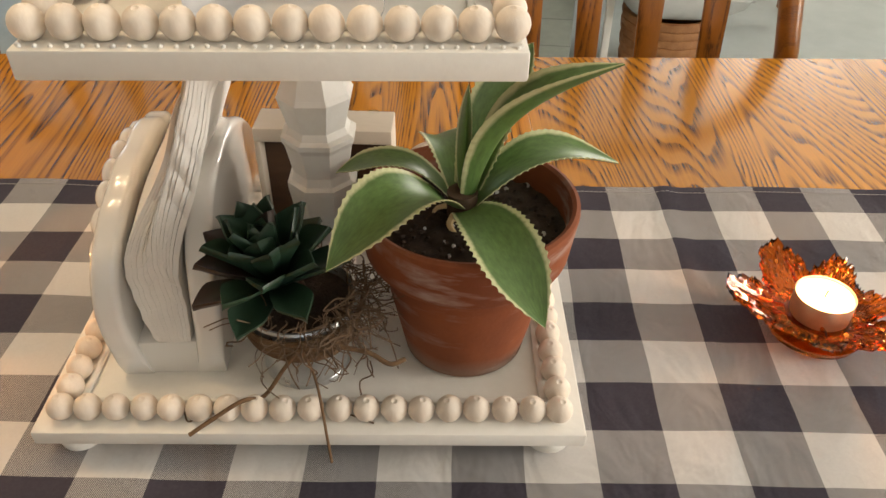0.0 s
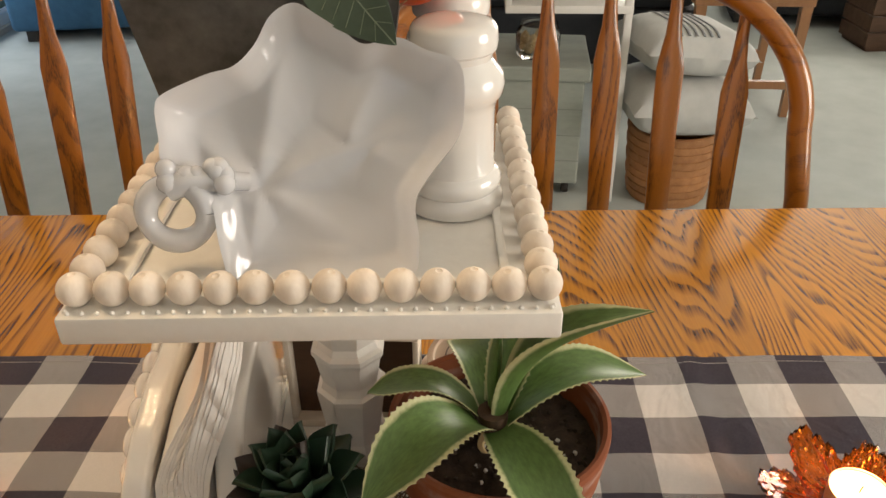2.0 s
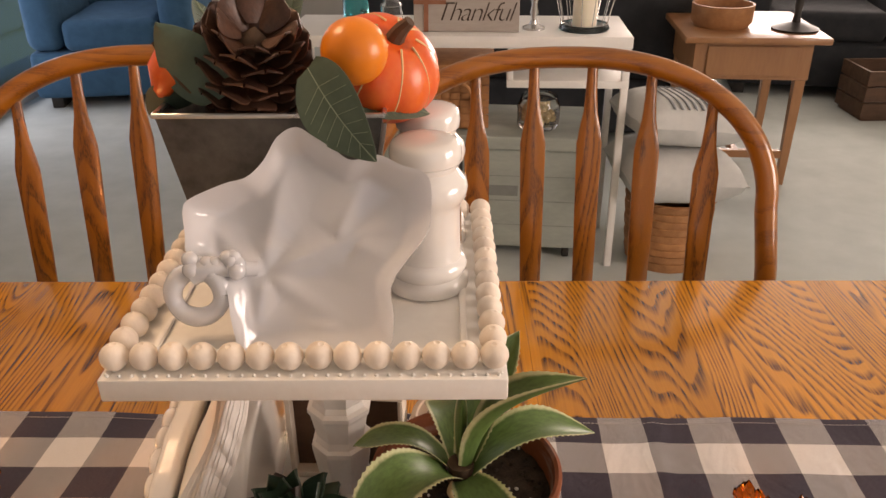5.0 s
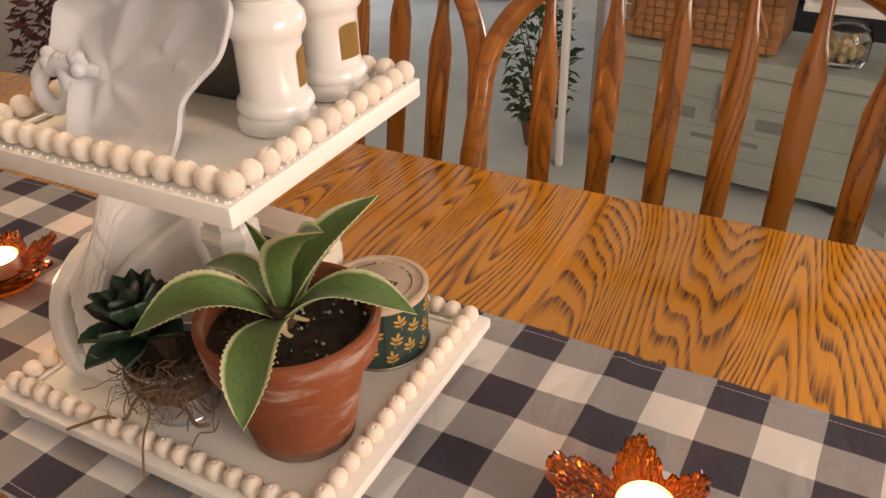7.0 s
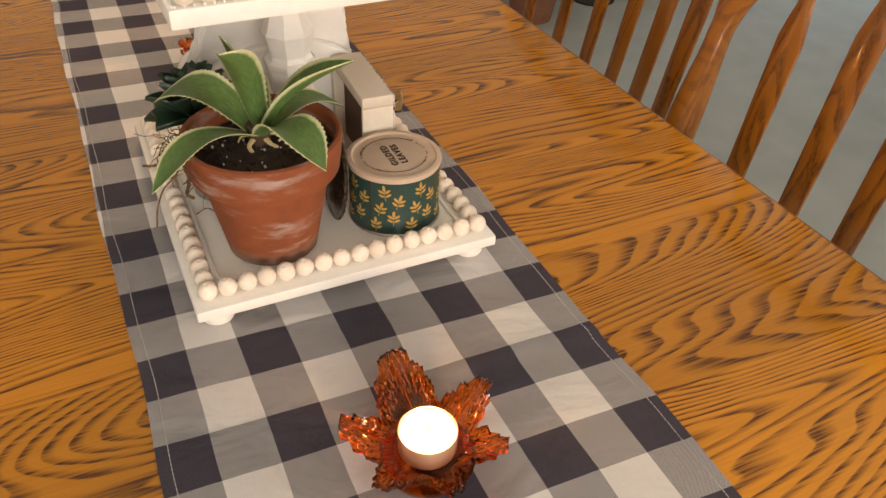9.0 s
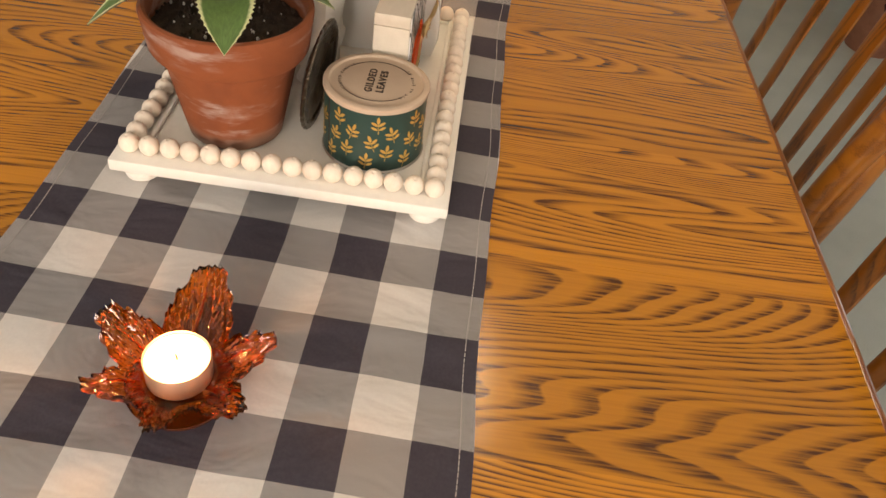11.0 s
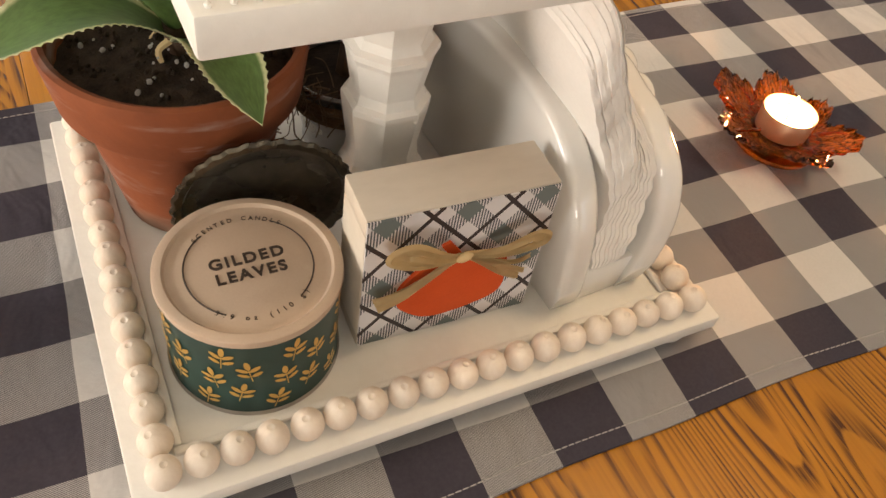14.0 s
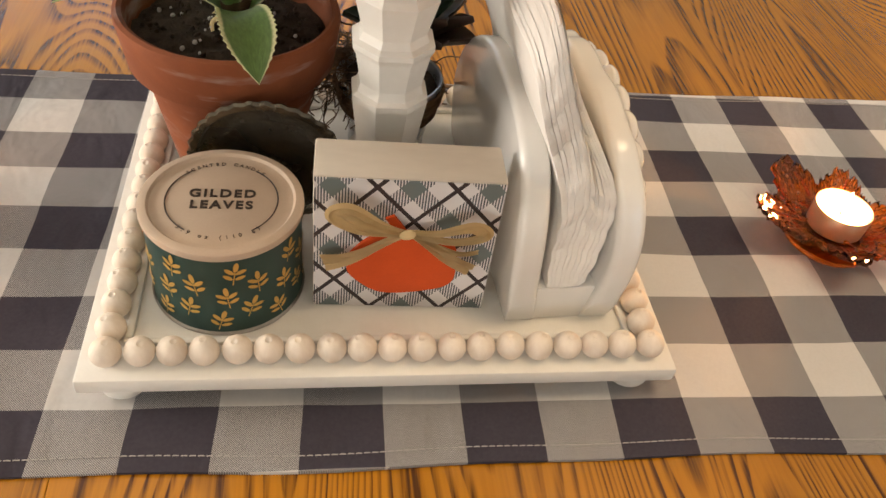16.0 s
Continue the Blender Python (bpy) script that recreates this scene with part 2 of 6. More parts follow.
DARK_ZINC = mottled("weathered_zinc", (0.16, 0.157, 0.15), (0.075, 0.073, 0.07), 0.5, 0.75, coarse=55, fine=200, bump=0.12, rough_vary=0.25)
TARNISH = mottled("tarnished_silver", (0.21, 0.175, 0.13), (0.055, 0.045, 0.034), 0.27, 0.9, coarse=40, fine=200, bump=0.1)
KRAFT = mottled("kraft_lid_paper", (0.56, 0.43, 0.32), (0.50, 0.375, 0.275), 0.75, coarse=60, fine=900, bump=0.08)
INK = mottled("brown_black_ink", (0.035, 0.022, 0.016), (0.05, 0.03, 0.02), 0.7, bump=0)
TIN_GREEN = mottled("deep_green_label", (0.018, 0.048, 0.042), (0.024, 0.062, 0.053), 0.35, coarse=30, fine=400, bump=0.04)
GOLD = mottled("gold_foil", (0.80, 0.52, 0.15), (0.66, 0.40, 0.10), 0.38, 0.55, coarse=90, fine=300, bump=0.05)
TIN_METAL = mottled("tin_rim_metal", (0.5, 0.47, 0.43), (0.38, 0.35, 0.32), 0.3, 0.9, coarse=50, bump=0.05)
CREAM_WOOD = mottled("cream_painted_wood", (0.70, 0.62, 0.51), (0.60, 0.52, 0.42), 0.6, coarse=30, fine=250, bump=0.25, stretch=(0.3, 1, 1))
RAW_WOOD = mottled("raw_brown_wood", (0.12, 0.062, 0.032), (0.06, 0.03, 0.016), 0.7, coarse=30, fine=250, bump=0.25, stretch=(0.3, 1, 1))
ORANGE = mottled("orange_felt", (0.70, 0.085, 0.006), (0.60, 0.070, 0.005), 0.7, coarse=50, fine=700, bump=0.12)
RAFFIA = mottled("raffia_ribbon", (0.74, 0.57, 0.31), (0.58, 0.42, 0.20), 0.75, coarse=40, fine=350, bump=0.4, stretch=(0.25, 1, 1))
STEM = mottled("brown_stem", (0.12, 0.07, 0.04), (0.06, 0.035, 0.02), 0.85, coarse=80, fine=300, bump=0.5)
CONE = mottled("pine_cone_scale", (0.12, 0.054, 0.030), (0.045, 0.020, 0.012), 0.45, coarse=90, fine=400, bump=0.3, vary=0.4)
PUMPKIN = mottled("speckled_orange_pumpkin", (0.68, 0.065, 0.012), (0.76, 0.16, 0.025), 0.32, coarse=55, fine=260, bump=0.06, stretch=(1, 1, 0.5))
GOURD = mottled("yellow_orange_gourd", (0.80, 0.24, 0.012), (0.72, 0.19, 0.010), 0.3, coarse=20, fine=200, bump=0.03)
AMBER = glass("amber_glass", (0.92, 0.215, 0.017), 0.05)


def milk_glass():
    """Opal glass: white, cloudy, half see-through where it is thin."""
    m, nt, b = blank("opal_milk_glass", 0.07)
    n = noise_tex(nt, coords(nt), 18, 3)
    socket(nt, mix_colour(nt, n, (0.78, 0.79, 0.815), (0.84, 0.845, 0.86)), b.inputs["Base Color"])
    b.inputs["Transmission Weight"].default_value, b.inputs["IOR"].default_value = 0.15, 1.45
    b.inputs["Coat Weight"].default_value, b.inputs["Coat Roughness"].default_value = 1.0, 0.04
    cloudy = nt.nodes.new("ShaderNodeBsdfTranslucent")
    cloudy.inputs["Color"].default_value = (0.90, 0.90, 0.93, 1)
    both = nt.nodes.new("ShaderNodeMixShader")
    both.inputs[0].default_value = 0.25
    socket(nt, b.outputs[0], both.inputs[1])
    socket(nt, cloudy.outputs[0], both.inputs[2])
    socket(nt, both.outputs[0], nt.nodes["Material Output"].inputs["Surface"])
    return m


MILK = milk_glass()
# emission put into the wax stands in for daylight and flame light on it
WAX = glow("self_lit_white_wax", (1.0, 0.86, 0.62), 1.1)
FLAME = glow("candle_flame", (1.0, 0.72, 0.32), 60)
CUP = mottled("tealight_cup", (0.75, 0.55, 0.38), (0.65, 0.45, 0.3), 0.35, 0.7, bump=0.03)
GOLD_LABEL = mottled("ochre_label", (0.50, 0.30, 0.08), (0.42, 0.24, 0.06), 0.45, coarse=60, bump=0.05)
CARPET = mottled("pale_carpet", (0.46, 0.50, 0.475), (0.37, 0.405, 0.385), 0.97, coarse=7, fine=260, bump=0.8)
WALL = mottled("warm_wall_paint", (0.46, 0.44, 0.40), (0.42, 0.40, 0.365), 0.8, coarse=3, fine=120, bump=0.1)
CEILING = mottled("ceiling_paint", (0.78, 0.77, 0.74), (0.72, 0.71, 0.68), 0.9, coarse=3, fine=150, bump=0.15)
TRIM = mottled("white_trim_paint", (0.78, 0.77, 0.74), (0.72, 0.71, 0.68), 0.45, coarse=6, fine=100, bump=0.05)
WHITE_METAL = mottled("white_lacquered_metal", (0.76, 0.75, 0.72), (0.68, 0.67, 0.64), 0.35, coarse=10, fine=100, bump=0.03)
TRUNK_PAINT = mottled("sage_chest_paint", (0.34, 0.37, 0.33), (0.25, 0.28, 0.25), 0.7, coarse=14, fine=90, bump=0.25, stretch=(0.4, 1, 1))
TRUNK_INK = mottled("faded_stencil_ink", (0.15, 0.16, 0.15), (0.21, 0.225, 0.21), 0.8, bump=0)
IRON = mottled("dark_iron", (0.03, 0.027, 0.025), (0.055, 0.05, 0.045), 0.55, 0.6, bump=0.2)
WICKER = mottled("honey_wicker", (0.42, 0.20, 0.075), (0.28, 0.12, 0.045), 0.6, coarse=40, fine=200, bump=0.35, vary=0.25)
PINE = mottled("honey_pine", (0.34, 0.165, 0.065), (0.24, 0.105, 0.04), 0.45, coarse=10, fine=120, bump=0.15, stretch=(1, 1, 0.15), coat=0.2)
SOFA_DARK = mottled("charcoal_upholstery", (0.022, 0.025, 0.030), (0.013, 0.015, 0.018), 0.95, coarse=20, fine=500, bump=0.5)
SOFA_BLUE = mottled("blue_upholstery", (0.028, 0.095, 0.17), (0.018, 0.065, 0.12), 0.95, coarse=20, fine=500, bump=0.5)
PILLOW = mottled("grey_linen", (0.52, 0.53, 0.51), (0.42, 0.43, 0.42), 0.95, coarse=20, fine=500, bump=0.4)
PILLOW_STRIPE = mottled("grey_stripe_thread", (0.22, 0.23, 0.24), (0.16, 0.17, 0.18), 0.95, bump=0.2)
TEAL = glass("teal_glass", (0.25, 0.72, 0.75), 0.06)
BLUE_GLASS = mottled("cobalt_ball", (0.012, 0.05, 0.42), (0.01, 0.035, 0.30), 0.08, coarse=10, bump=0, coat=0.8)
CLEAR = glass("clear_glass", (0.96, 0.97, 0.97), 0.02)
RED_LEAF = mottled("red_foliage", (0.10, 0.016, 0.018), (0.045, 0.012, 0.014), 0.6, coarse=60, bump=0.1, vary=0.4)
GREEN_LEAF = mottled("green_foliage", (0.05, 0.10, 0.03), (0.03, 0.06, 0.02), 0.6, coarse=60, bump=0.1, vary=0.4)
CLAY = mottled("plain_clay", (0.30, 0.13, 0.075), (0.22, 0.09, 0.05), 0.85, coarse=30, fine=300, bump=0.2)
GREY_BOARD = mottled("weathered_grey_board", (0.40, 0.365, 0.33), (0.30, 0.27, 0.245), 0.8, coarse=20, fine=200, bump=0.2, stretch=(0.2, 1, 1))
SILVER = mottled("silver_metal", (0.6, 0.59, 0.57), (0.45, 0.44, 0.43), 0.25, 0.95, bump=0.02)
CANDLE_WAX = mottled("ivory_wax", (0.80, 0.74, 0.60), (0.74, 0.68, 0.54), 0.5, bump=0.03, sub=0.2)
CURTAIN = mottled("pale_curtain", (0.66, 0.70, 0.76), (0.56, 0.60, 0.66), 0.95, coarse=8, fine=300, bump=0.3)
BULB = glow("lamp_bulb", (1.0, 0.78, 0.50), 45)
BRONZE = mottled("bronze_lamp_metal", (0.08, 0.055, 0.04), (0.05, 0.035, 0.025), 0.4, 0.8, bump=0.05)


def terracotta():
    m, nt, b = blank("aged_terracotta", 0.8)
    v = coords(nt)
    n = noise_tex(nt, v, 22, 5, 0.6, 0.4)
    band = noise_tex(nt, coords(nt, (14, 14, 60)), 1.0, 4, 0.6)
    col = mix_colour(nt, ramp(nt, n, 0.3, 0.7), (0.27, 0.074, 0.021), (0.175, 0.044, 0.013))
    bloom = math_node(nt, "MULTIPLY", ramp(nt, band, 0.53, 0.66), ramp(nt, n, 0.36, 0.60))
    col = mix_colour(nt, math_node(nt, "MULTIPLY", bloom, 0.6), col, (0.50, 0.42, 0.38))
    sep = nt.nodes.new("ShaderNodeSeparateXYZ")
    socket(nt, v, sep.inputs[0])
    low = math_node(nt, "SUBTRACT", 1.0, ramp(nt, math_node(nt, "ADD", sep.outputs[2], math_node(nt, "MULTIPLY", n, 0.012)), 0.012, 0.024))
    col = mix_colour(nt, math_node(nt, "MULTIPLY", low, 0.55), col, (0.27, 0.20, 0.15))
    socket(nt, col, b.inputs["Base Color"])
    bumped(nt, b, noise_tex(nt, v, 300, 4), 0.2)
    return m


def plaid():
    """Black, grey and white plaid laid on the bias."""
    m, nt, b = blank("bias_plaid_paper", 0.6)
    c = nt.nodes.new("ShaderNodeTexCoord")
    sep = nt.nodes.new("ShaderNodeSeparateXYZ")
    socket(nt, c.outputs["Object"], sep.inputs[0])
    u = math_node(nt, "ADD", math_node(nt, "MULTIPLY", sep.outputs[0], 0.74), math_node(nt, "MULTIPLY", sep.outputs[2], 0.67))
    w = math_node(nt, "SUBTRACT", math_node(nt, "MULTIPLY", sep.outputs[0], 0.74), math_node(nt, "MULTIPLY", sep.outputs[2], 0.67))

    def stripes(k):
        s = math_node(nt, "MODULO", math_node(nt, "ADD", math_node(nt, "DIVIDE", k, 0.0275), 100.28), 1.0)
        wide = math_node(nt, "MULTIPLY", math_node(nt, "GREATER_THAN", s, 0.08), math_node(nt, "LESS_THAN", s, 0.42))
        line = math_node(nt, "MULTIPLY", math_node(nt, "GREATER_THAN", s, 0.66), math_node(nt, "LESS_THAN", s, 0.74))
        return wide, line

    (a1, l1), (a2, l2) = stripes(u), stripes(w)
    dash = math_node(nt, "GREATER_THAN", math_node(nt, "MODULO", math_node(nt, "ADD", math_node(nt, "MULTIPLY", sep.outputs[0], 720.0), 400.0), 1.0), 0.45)
    both = math_node(nt, "MULTIPLY", a1, a2)
    one = math_node(nt, "MULTIPLY", math_node(nt, "MAXIMUM", a1, a2), dash)
    col = mix_colour(nt, one, (0.74, 0.71, 0.70), (0.10, 0.11, 0.115))
    col = mix_colour(nt, both, col, (0.15, 0.18, 0.175))
    col = mix_colour(nt, math_node(nt, "MAXIMUM", l1, l2), col, (0.035, 0.022, 0.022))
    socket(nt, col, b.inputs["Base Color"])
    bumped(nt, b, noise_tex(nt, c.outputs["Object"], 900, 2), 0.05)
    return m


TERRACOTTA, PLAID = terracotta(), plaid()

# ---- mesh tools ----


def part(name, bm, material, parent=None, label="", smooth=True, m=None):
    """Links a bmesh as one mesh object, under a thing or a part."""
    mesh = bpy.data.meshes.new(name)
    bm.normal_update()
    bm.to_mesh(mesh)
    bm.free()
    mesh.materials.append(material)
    if smooth:
        mesh.polygons.foreach_set("use_smooth", [True] * len(mesh.polygons))
        mesh.set_sharp_from_angle(angle=radians(38))
    ob = new(name, mesh)
    ob.parent = parent
    if m is not None:
        ob.matrix_basis = m
    if label:
        tagged(ob, label)
    return ob


def piece(name, mesh, parent, m):
    """One more object on a mesh that is there already."""
    ob = new(name, mesh)
    ob.parent = parent
    ob.matrix_basis = m
    return ob


def thing(name, label, category, m, group="", kind=""):
    ob = new(name)
    ob.matrix_basis = m
    ob.empty_display_size = 0.05
    return tagged(ob, label, category, group, kind)


def box(bm, x0, x1, y0, y1, z0, z1, bevel=0.0, seg=2, m=None):
    r = bmesh.ops.create_cube(bm, size=1)
    vs = r["verts"]
    for v in vs:
        v.co = Vector((x0 + (v.co.x + 0.5) * (x1 - x0), y0 + (v.co.y + 0.5) * (y1 - y0), z0 + (v.co.z + 0.5) * (z1 - z0)))
    if bevel:
        es = list({e for v in vs for e in v.link_edges})
        r = bmesh.ops.bevel(bm, geom=es, offset=bevel, segments=seg, affect="EDGES", profile=0.5)
        vs = list({v for f in r["faces"] for v in f.verts} | {v for v in vs if v.is_valid})
    if m is not None:
        bmesh.ops.transform(bm, matrix=m, verts=vs)
    return bm


def cuboid(*a, **k):
    return box(bmesh.new(), *a, **k)


def lathe(profile, n=40, wave=None, bm=None, m=None, phase=0.0):
    """Turns (radius, height) pairs round z; wave(angle, i) scales the radius."""
    bm = bm or bmesh.new()
    rings = []
    for i, (r, z) in enumerate(profile):
        if r < 1e-6:
            rings.append([bm.verts.new((0, 0, z))])
        else:
            ring = []
            for k in range(n):
                a = phase + math.tau * k / n
                q = r * (wave(a, i) if wave else 1)
                ring.append(bm.verts.new((q * math.cos(a), q * math.sin(a), z)))
            rings.append(ring)
    for a, b in zip(rings, rings[1:]):
        for k in range(n):
            j = (k + 1) % n
            if len(a) == 1 and len(b) == 1:
                continue
            if len(a) == 1:
                bm.faces.new((a[0], b[j], b[k]))
            elif len(b) == 1:
                bm.faces.new((a[k], a[j], b[0]))
            else:
                bm.faces.new((a[k], a[j], b[j], b[k]))
    if m is not None:
        bmesh.ops.transform(bm, matrix=m, verts=[v for r in rings for v in r])
    return bm


def tube(points, radius, n=8, bm=None, flat=1.0, caps=True):
    """A rod along points; radius: a number or a function of 0..1; flat squeezes it along its second axis."""
    bm = bm or bmesh.new()
    pts = [Vector(p) for p in points]
    up = Vector((0, 0, 1))
    rings = []
    d0 = (pts[1] - pts[0]).normalized()
    side = d0.cross(up if abs(d0.z) < 0.9 else Vector((0, 1, 0))).normalized()
    for i, p in enumerate(pts):
        d = (pts[min(i + 1, len(pts) - 1)] - pts[max(i - 1, 0)]).normalized()
        side = (side - d * side.dot(d)).normalized()
        other = d.cross(side)
        r = radius(i / (len(pts) - 1)) if callable(radius) else radius
        rings.append([bm.verts.new(p + r * (math.cos(math.tau * k / n) * side + flat * math.sin(math.tau * k / n) * other)) for k in range(n)])
    for a, b in zip(rings, rings[1:]):
        for k in range(n):
            j = (k + 1) % n
            bm.faces.new((a[k], a[j], b[j], b[k]))
    if caps:
        bm.faces.new(rings[0][::-1])
        bm.faces.new(rings[-1])
    return bm


def smooth_line(points, steps=6):
    """Catmull-Rom through points."""
    p = [Vector(q) for q in points]
    p = [2 * p[0] - p[1]] + p + [2 * p[-1] - p[-2]]
    out = []
    for i in range(1, len(p) - 2):
        for k in range(steps):
            t = k / steps
            a, b, c, d = p[i - 1], p[i], p[i + 1], p[i + 2]
            out.append(0.5 * (2 * b + (c - a) * t + (2 * a - 5 * b + 4 * c - d) * t * t + (3 * b - 3 * c + d - a) * t ** 3))
    out.append(p[-2])
    return out


def plate_of(outline, thick, bm=None, m=None, inset=0.0):
    """A flat shape in the xz plane, y thick."""
    bm = bm or bmesh.new()
    f = [bm.verts.new((x, 0, z)) for x, z in outline]
    k = [bm.verts.new((x, thick, z)) for x, z in outline]
    n = len(outline)
    bm.faces.new(f)
    bm.faces.new(k[::-1])
    for i in range(n):
        j = (i + 1) % n
        bm.faces.new((f[j], f[i], k[i], k[j]))
    bmesh.ops.recalc_face_normals(bm, faces=bm.faces[:])
    if m is not None:
        bmesh.ops.transform(bm, matrix=m, verts=f + k)
    return bm


def blade(length, width, profile, bend, cup=0.15, steps=22, cols=10, teeth=0.0, thick=0.0012, tip=1.0):
    """A leaf along +x from the origin, bending up or down by bend(t) (height), with uv across; profile(t): half width 0..1."""
    bm = bmesh.new()
    uv = bm.loops.layers.uv.new("UVMap")
    rows = []
    for i in range(steps + 1):
        t = i / steps
        w = width * profile(t)
        row = []
        for j in range(cols + 1):
            s = j / cols * 2 - 1
            tooth = 1 + (teeth if abs(s) > 0.98 and i % 3 == 0 and 0.06 < t < 0.93 else 0)
            row.append((bm.verts.new((length * t, s * w * tooth, bend(t) + cup * w * s * s)), j / cols, t))
        rows.append(row)
    under = [[(bm.verts.new(v.co - Vector((0, 0, thick * (1 - 0.6 * abs(2 * u - 1))))), u, t) for v, u, t in row] for row in rows]
    def quad(q):
        f = bm.faces.new([v for v, _, _ in q])
        for loop, (_, u, t) in zip(f.loops, q):
            loop[uv].uv = (u, t)
    for i in range(steps):
        for j in range(cols):
            quad((rows[i][j], rows[i + 1][j], rows[i + 1][j + 1], rows[i][j + 1]))
            quad((under[i][j], under[i][j + 1], under[i + 1][j + 1], under[i + 1][j]))
        quad((rows[i][0], under[i][0], under[i + 1][0], rows[i + 1][0]))
        quad((rows[i][cols], rows[i + 1][cols], under[i + 1][cols], under[i][cols]))
    bmesh.ops.recalc_face_normals(bm, faces=bm.faces[:])
    return bm


def letters(name, text, size, material, parent, m, label="", spacing=1.0, thick=0.0002, bold=0.0, slant=0.0):
    c = bpy.data.curves.new(name, "FONT")
    c.body, c.size, c.align_x, c.align_y, c.space_character = text, size, "CENTER", "CENTER", spacing
    c.extrude, c.offset, c.shear = thick, bold, slant
    ob = new(name, c)
    mesh = bpy.data.meshes.new_from_object(ob)
    bpy.data.objects.remove(ob)
    mesh.materials.clear()
    mesh.materials.append(material)
    ob = new(name, mesh)
    ob.parent = parent
    ob.matrix_basis = m
    if label:
        tagged(ob, label)
    return ob


def ring_of(inner, outer, z0, z1, bm=None, n=48):
    return lathe([(inner, z0), (outer, z0), (outer, z1), (inner, z1), (inner, z0)], n, bm=bm)

# ---- room ----
TOP = 0.75
X0, X1, Y0, Y1, HIGH = -2.42, 3.3, -2.4, 5.5, 2.45


def structure(name, bm, material, label, category, smooth=False):
    ob = part(name, bm, material, None, label, smooth)
    return tagged(ob, category=category, kind="structure")


structure("floor", cuboid(X0 - 0.12, X1 + 0.12, Y0 - 0.12, Y1 + 0.12, -0.06, 0.0), CARPET, "pale grey-green cut-pile carpet floor", "floor")
structure("ceiling", cuboid(X0 - 0.12, X1 + 0.12, Y0 - 0.12, Y1 + 0.12, HIGH, HIGH + 0.08), CEILING, "plain white painted ceiling over the room", "ceiling")


def wall(name, along, at, lo, hi, openings, inward):
    """A wall 12 cm thick along x or y at a place, with openings (from, to, sill, head)."""
    bm = bmesh.new()
    t0, t1 = (at - 0.12, at) if inward > 0 else (at, at + 0.12)

    def slab(a, b, z0, z1):
        if b - a > 0.001 and z1 - z0 > 0.001:
            if along == "x":
                box(bm, a, b, t0, t1, z0, z1)
            else:
                box(bm, t0, t1, a, b, z0, z1)
    here = lo
    for a, b, sill, head in sorted(openings):
        slab(here, a, 0, HIGH)
        slab(a, b, 0, sill)
        slab(a, b, head, HIGH)
        here = b
    slab(here, hi, 0, HIGH)
    return structure(name, bm, WALL, "warm grey painted plaster wall", "wall")


def window(name, along, at, a, b, sill, head, bars=2):
    """A white frame with mullions and one pane for each light, set in a wall's opening."""
    w = thing(name, "white framed window with clear panes and daylight behind", "window", pose(0, 0, 0), kind="structure")
    def put(bm, u0, u1, v0, v1, z0, z1, bevel=0.004):
        if along == "x":
            box(bm, u0, u1, v0, v1, z0, z1, bevel)
        else:
            box(bm, v0, v1, u0, u1, z0, z1, bevel)
    bm = bmesh.new()
    for u0, u1, z0, z1 in ((a, a + 0.06, sill, head), (b - 0.06, b, sill, head), (a + 0.06, b - 0.06, sill, sill + 0.06), (a + 0.06, b - 0.06, head - 0.06, head)):
        put(bm, u0, u1, at - 0.035, at + 0.035, z0, z1)
    step = (b - a - 0.12) / bars
    for k in range(1, bars):
        put(bm, a + 0.06 + k * step - 0.02, a + 0.06 + k * step + 0.02, at - 0.025, at + 0.025, sill + 0.06, head - 0.06)
    part("window_frame", bm, TRIM, w, smooth=False)
    for k in range(bars):
        bm = bmesh.new()
        put(bm, a + 0.062 + k * step + 0.02, a + 0.058 + (k + 1) * step - 0.02, at - 0.003, at + 0.003, sill + 0.062, head - 0.062, 0)
        p = part("pane", bm, CLEAR, w, smooth=False)
        p.visible_shadow = False
    return w


wall("wall_south", "x", Y0, X0 - 0.12, X1 + 0.12, [(-0.1, 1.9, 0.85, 2.15)], 1)
wall("wall_north", "x", Y1, X0 - 0.12, X1 + 0.12, [(1.5, 3.1, 0.6, 2.0)], -1)
wall("wall_west", "y", X0, Y0, Y1, [(2.4, 4.5, 0.03, 2.05)], 1)
wall("wall_east", "y", X1, Y0, Y1, [(-1.15, 0.35, 0.8, 2.1)], -1)
window("window_1", "x", Y0 - 0.06, -0.1, 1.9, 0.85, 2.15, 3)
window("window_2", "y", X0 - 0.06, 2.4, 4.5, 0.03, 2.05, 2)
window("window_3", "x", Y1 + 0.06, 1.5, 3.1, 0.6, 2.0, 2)
window("window_4", "y", X1 + 0.06, -1.15, 0.35, 0.8, 2.1, 2)
bm = bmesh.new()
box(bm, X0 + 0.001, X1 - 0.001, Y1 - 0.015, Y1 - 0.001, 0.001, 0.1, 0.003)
box(bm, X0 + 0.001, X1 - 0.001, Y0 + 0.001, Y0 + 0.015, 0.001, 0.1, 0.003)
box(bm, X0 + 0.001, X0 + 0.015, Y0 + 0.016, 2.4, 0.001, 0.1, 0.003)
box(bm, X0 + 0.001, X0 + 0.015, 4.5, Y1 - 0.016, 0.001, 0.1, 0.003)
box(bm, X1 - 0.015, X1 - 0.001, Y0 + 0.016, Y1 - 0.016, 0.001, 0.1, 0.003)
structure("baseboard", bm, TRIM, "white painted baseboard along the walls", "baseboard")
bm = cuboid(-40, 40, -40, 40, -0.3, -0.08)
structure("ground", bm, GREEN_LEAF, "grassy ground outside the windows", "ground")


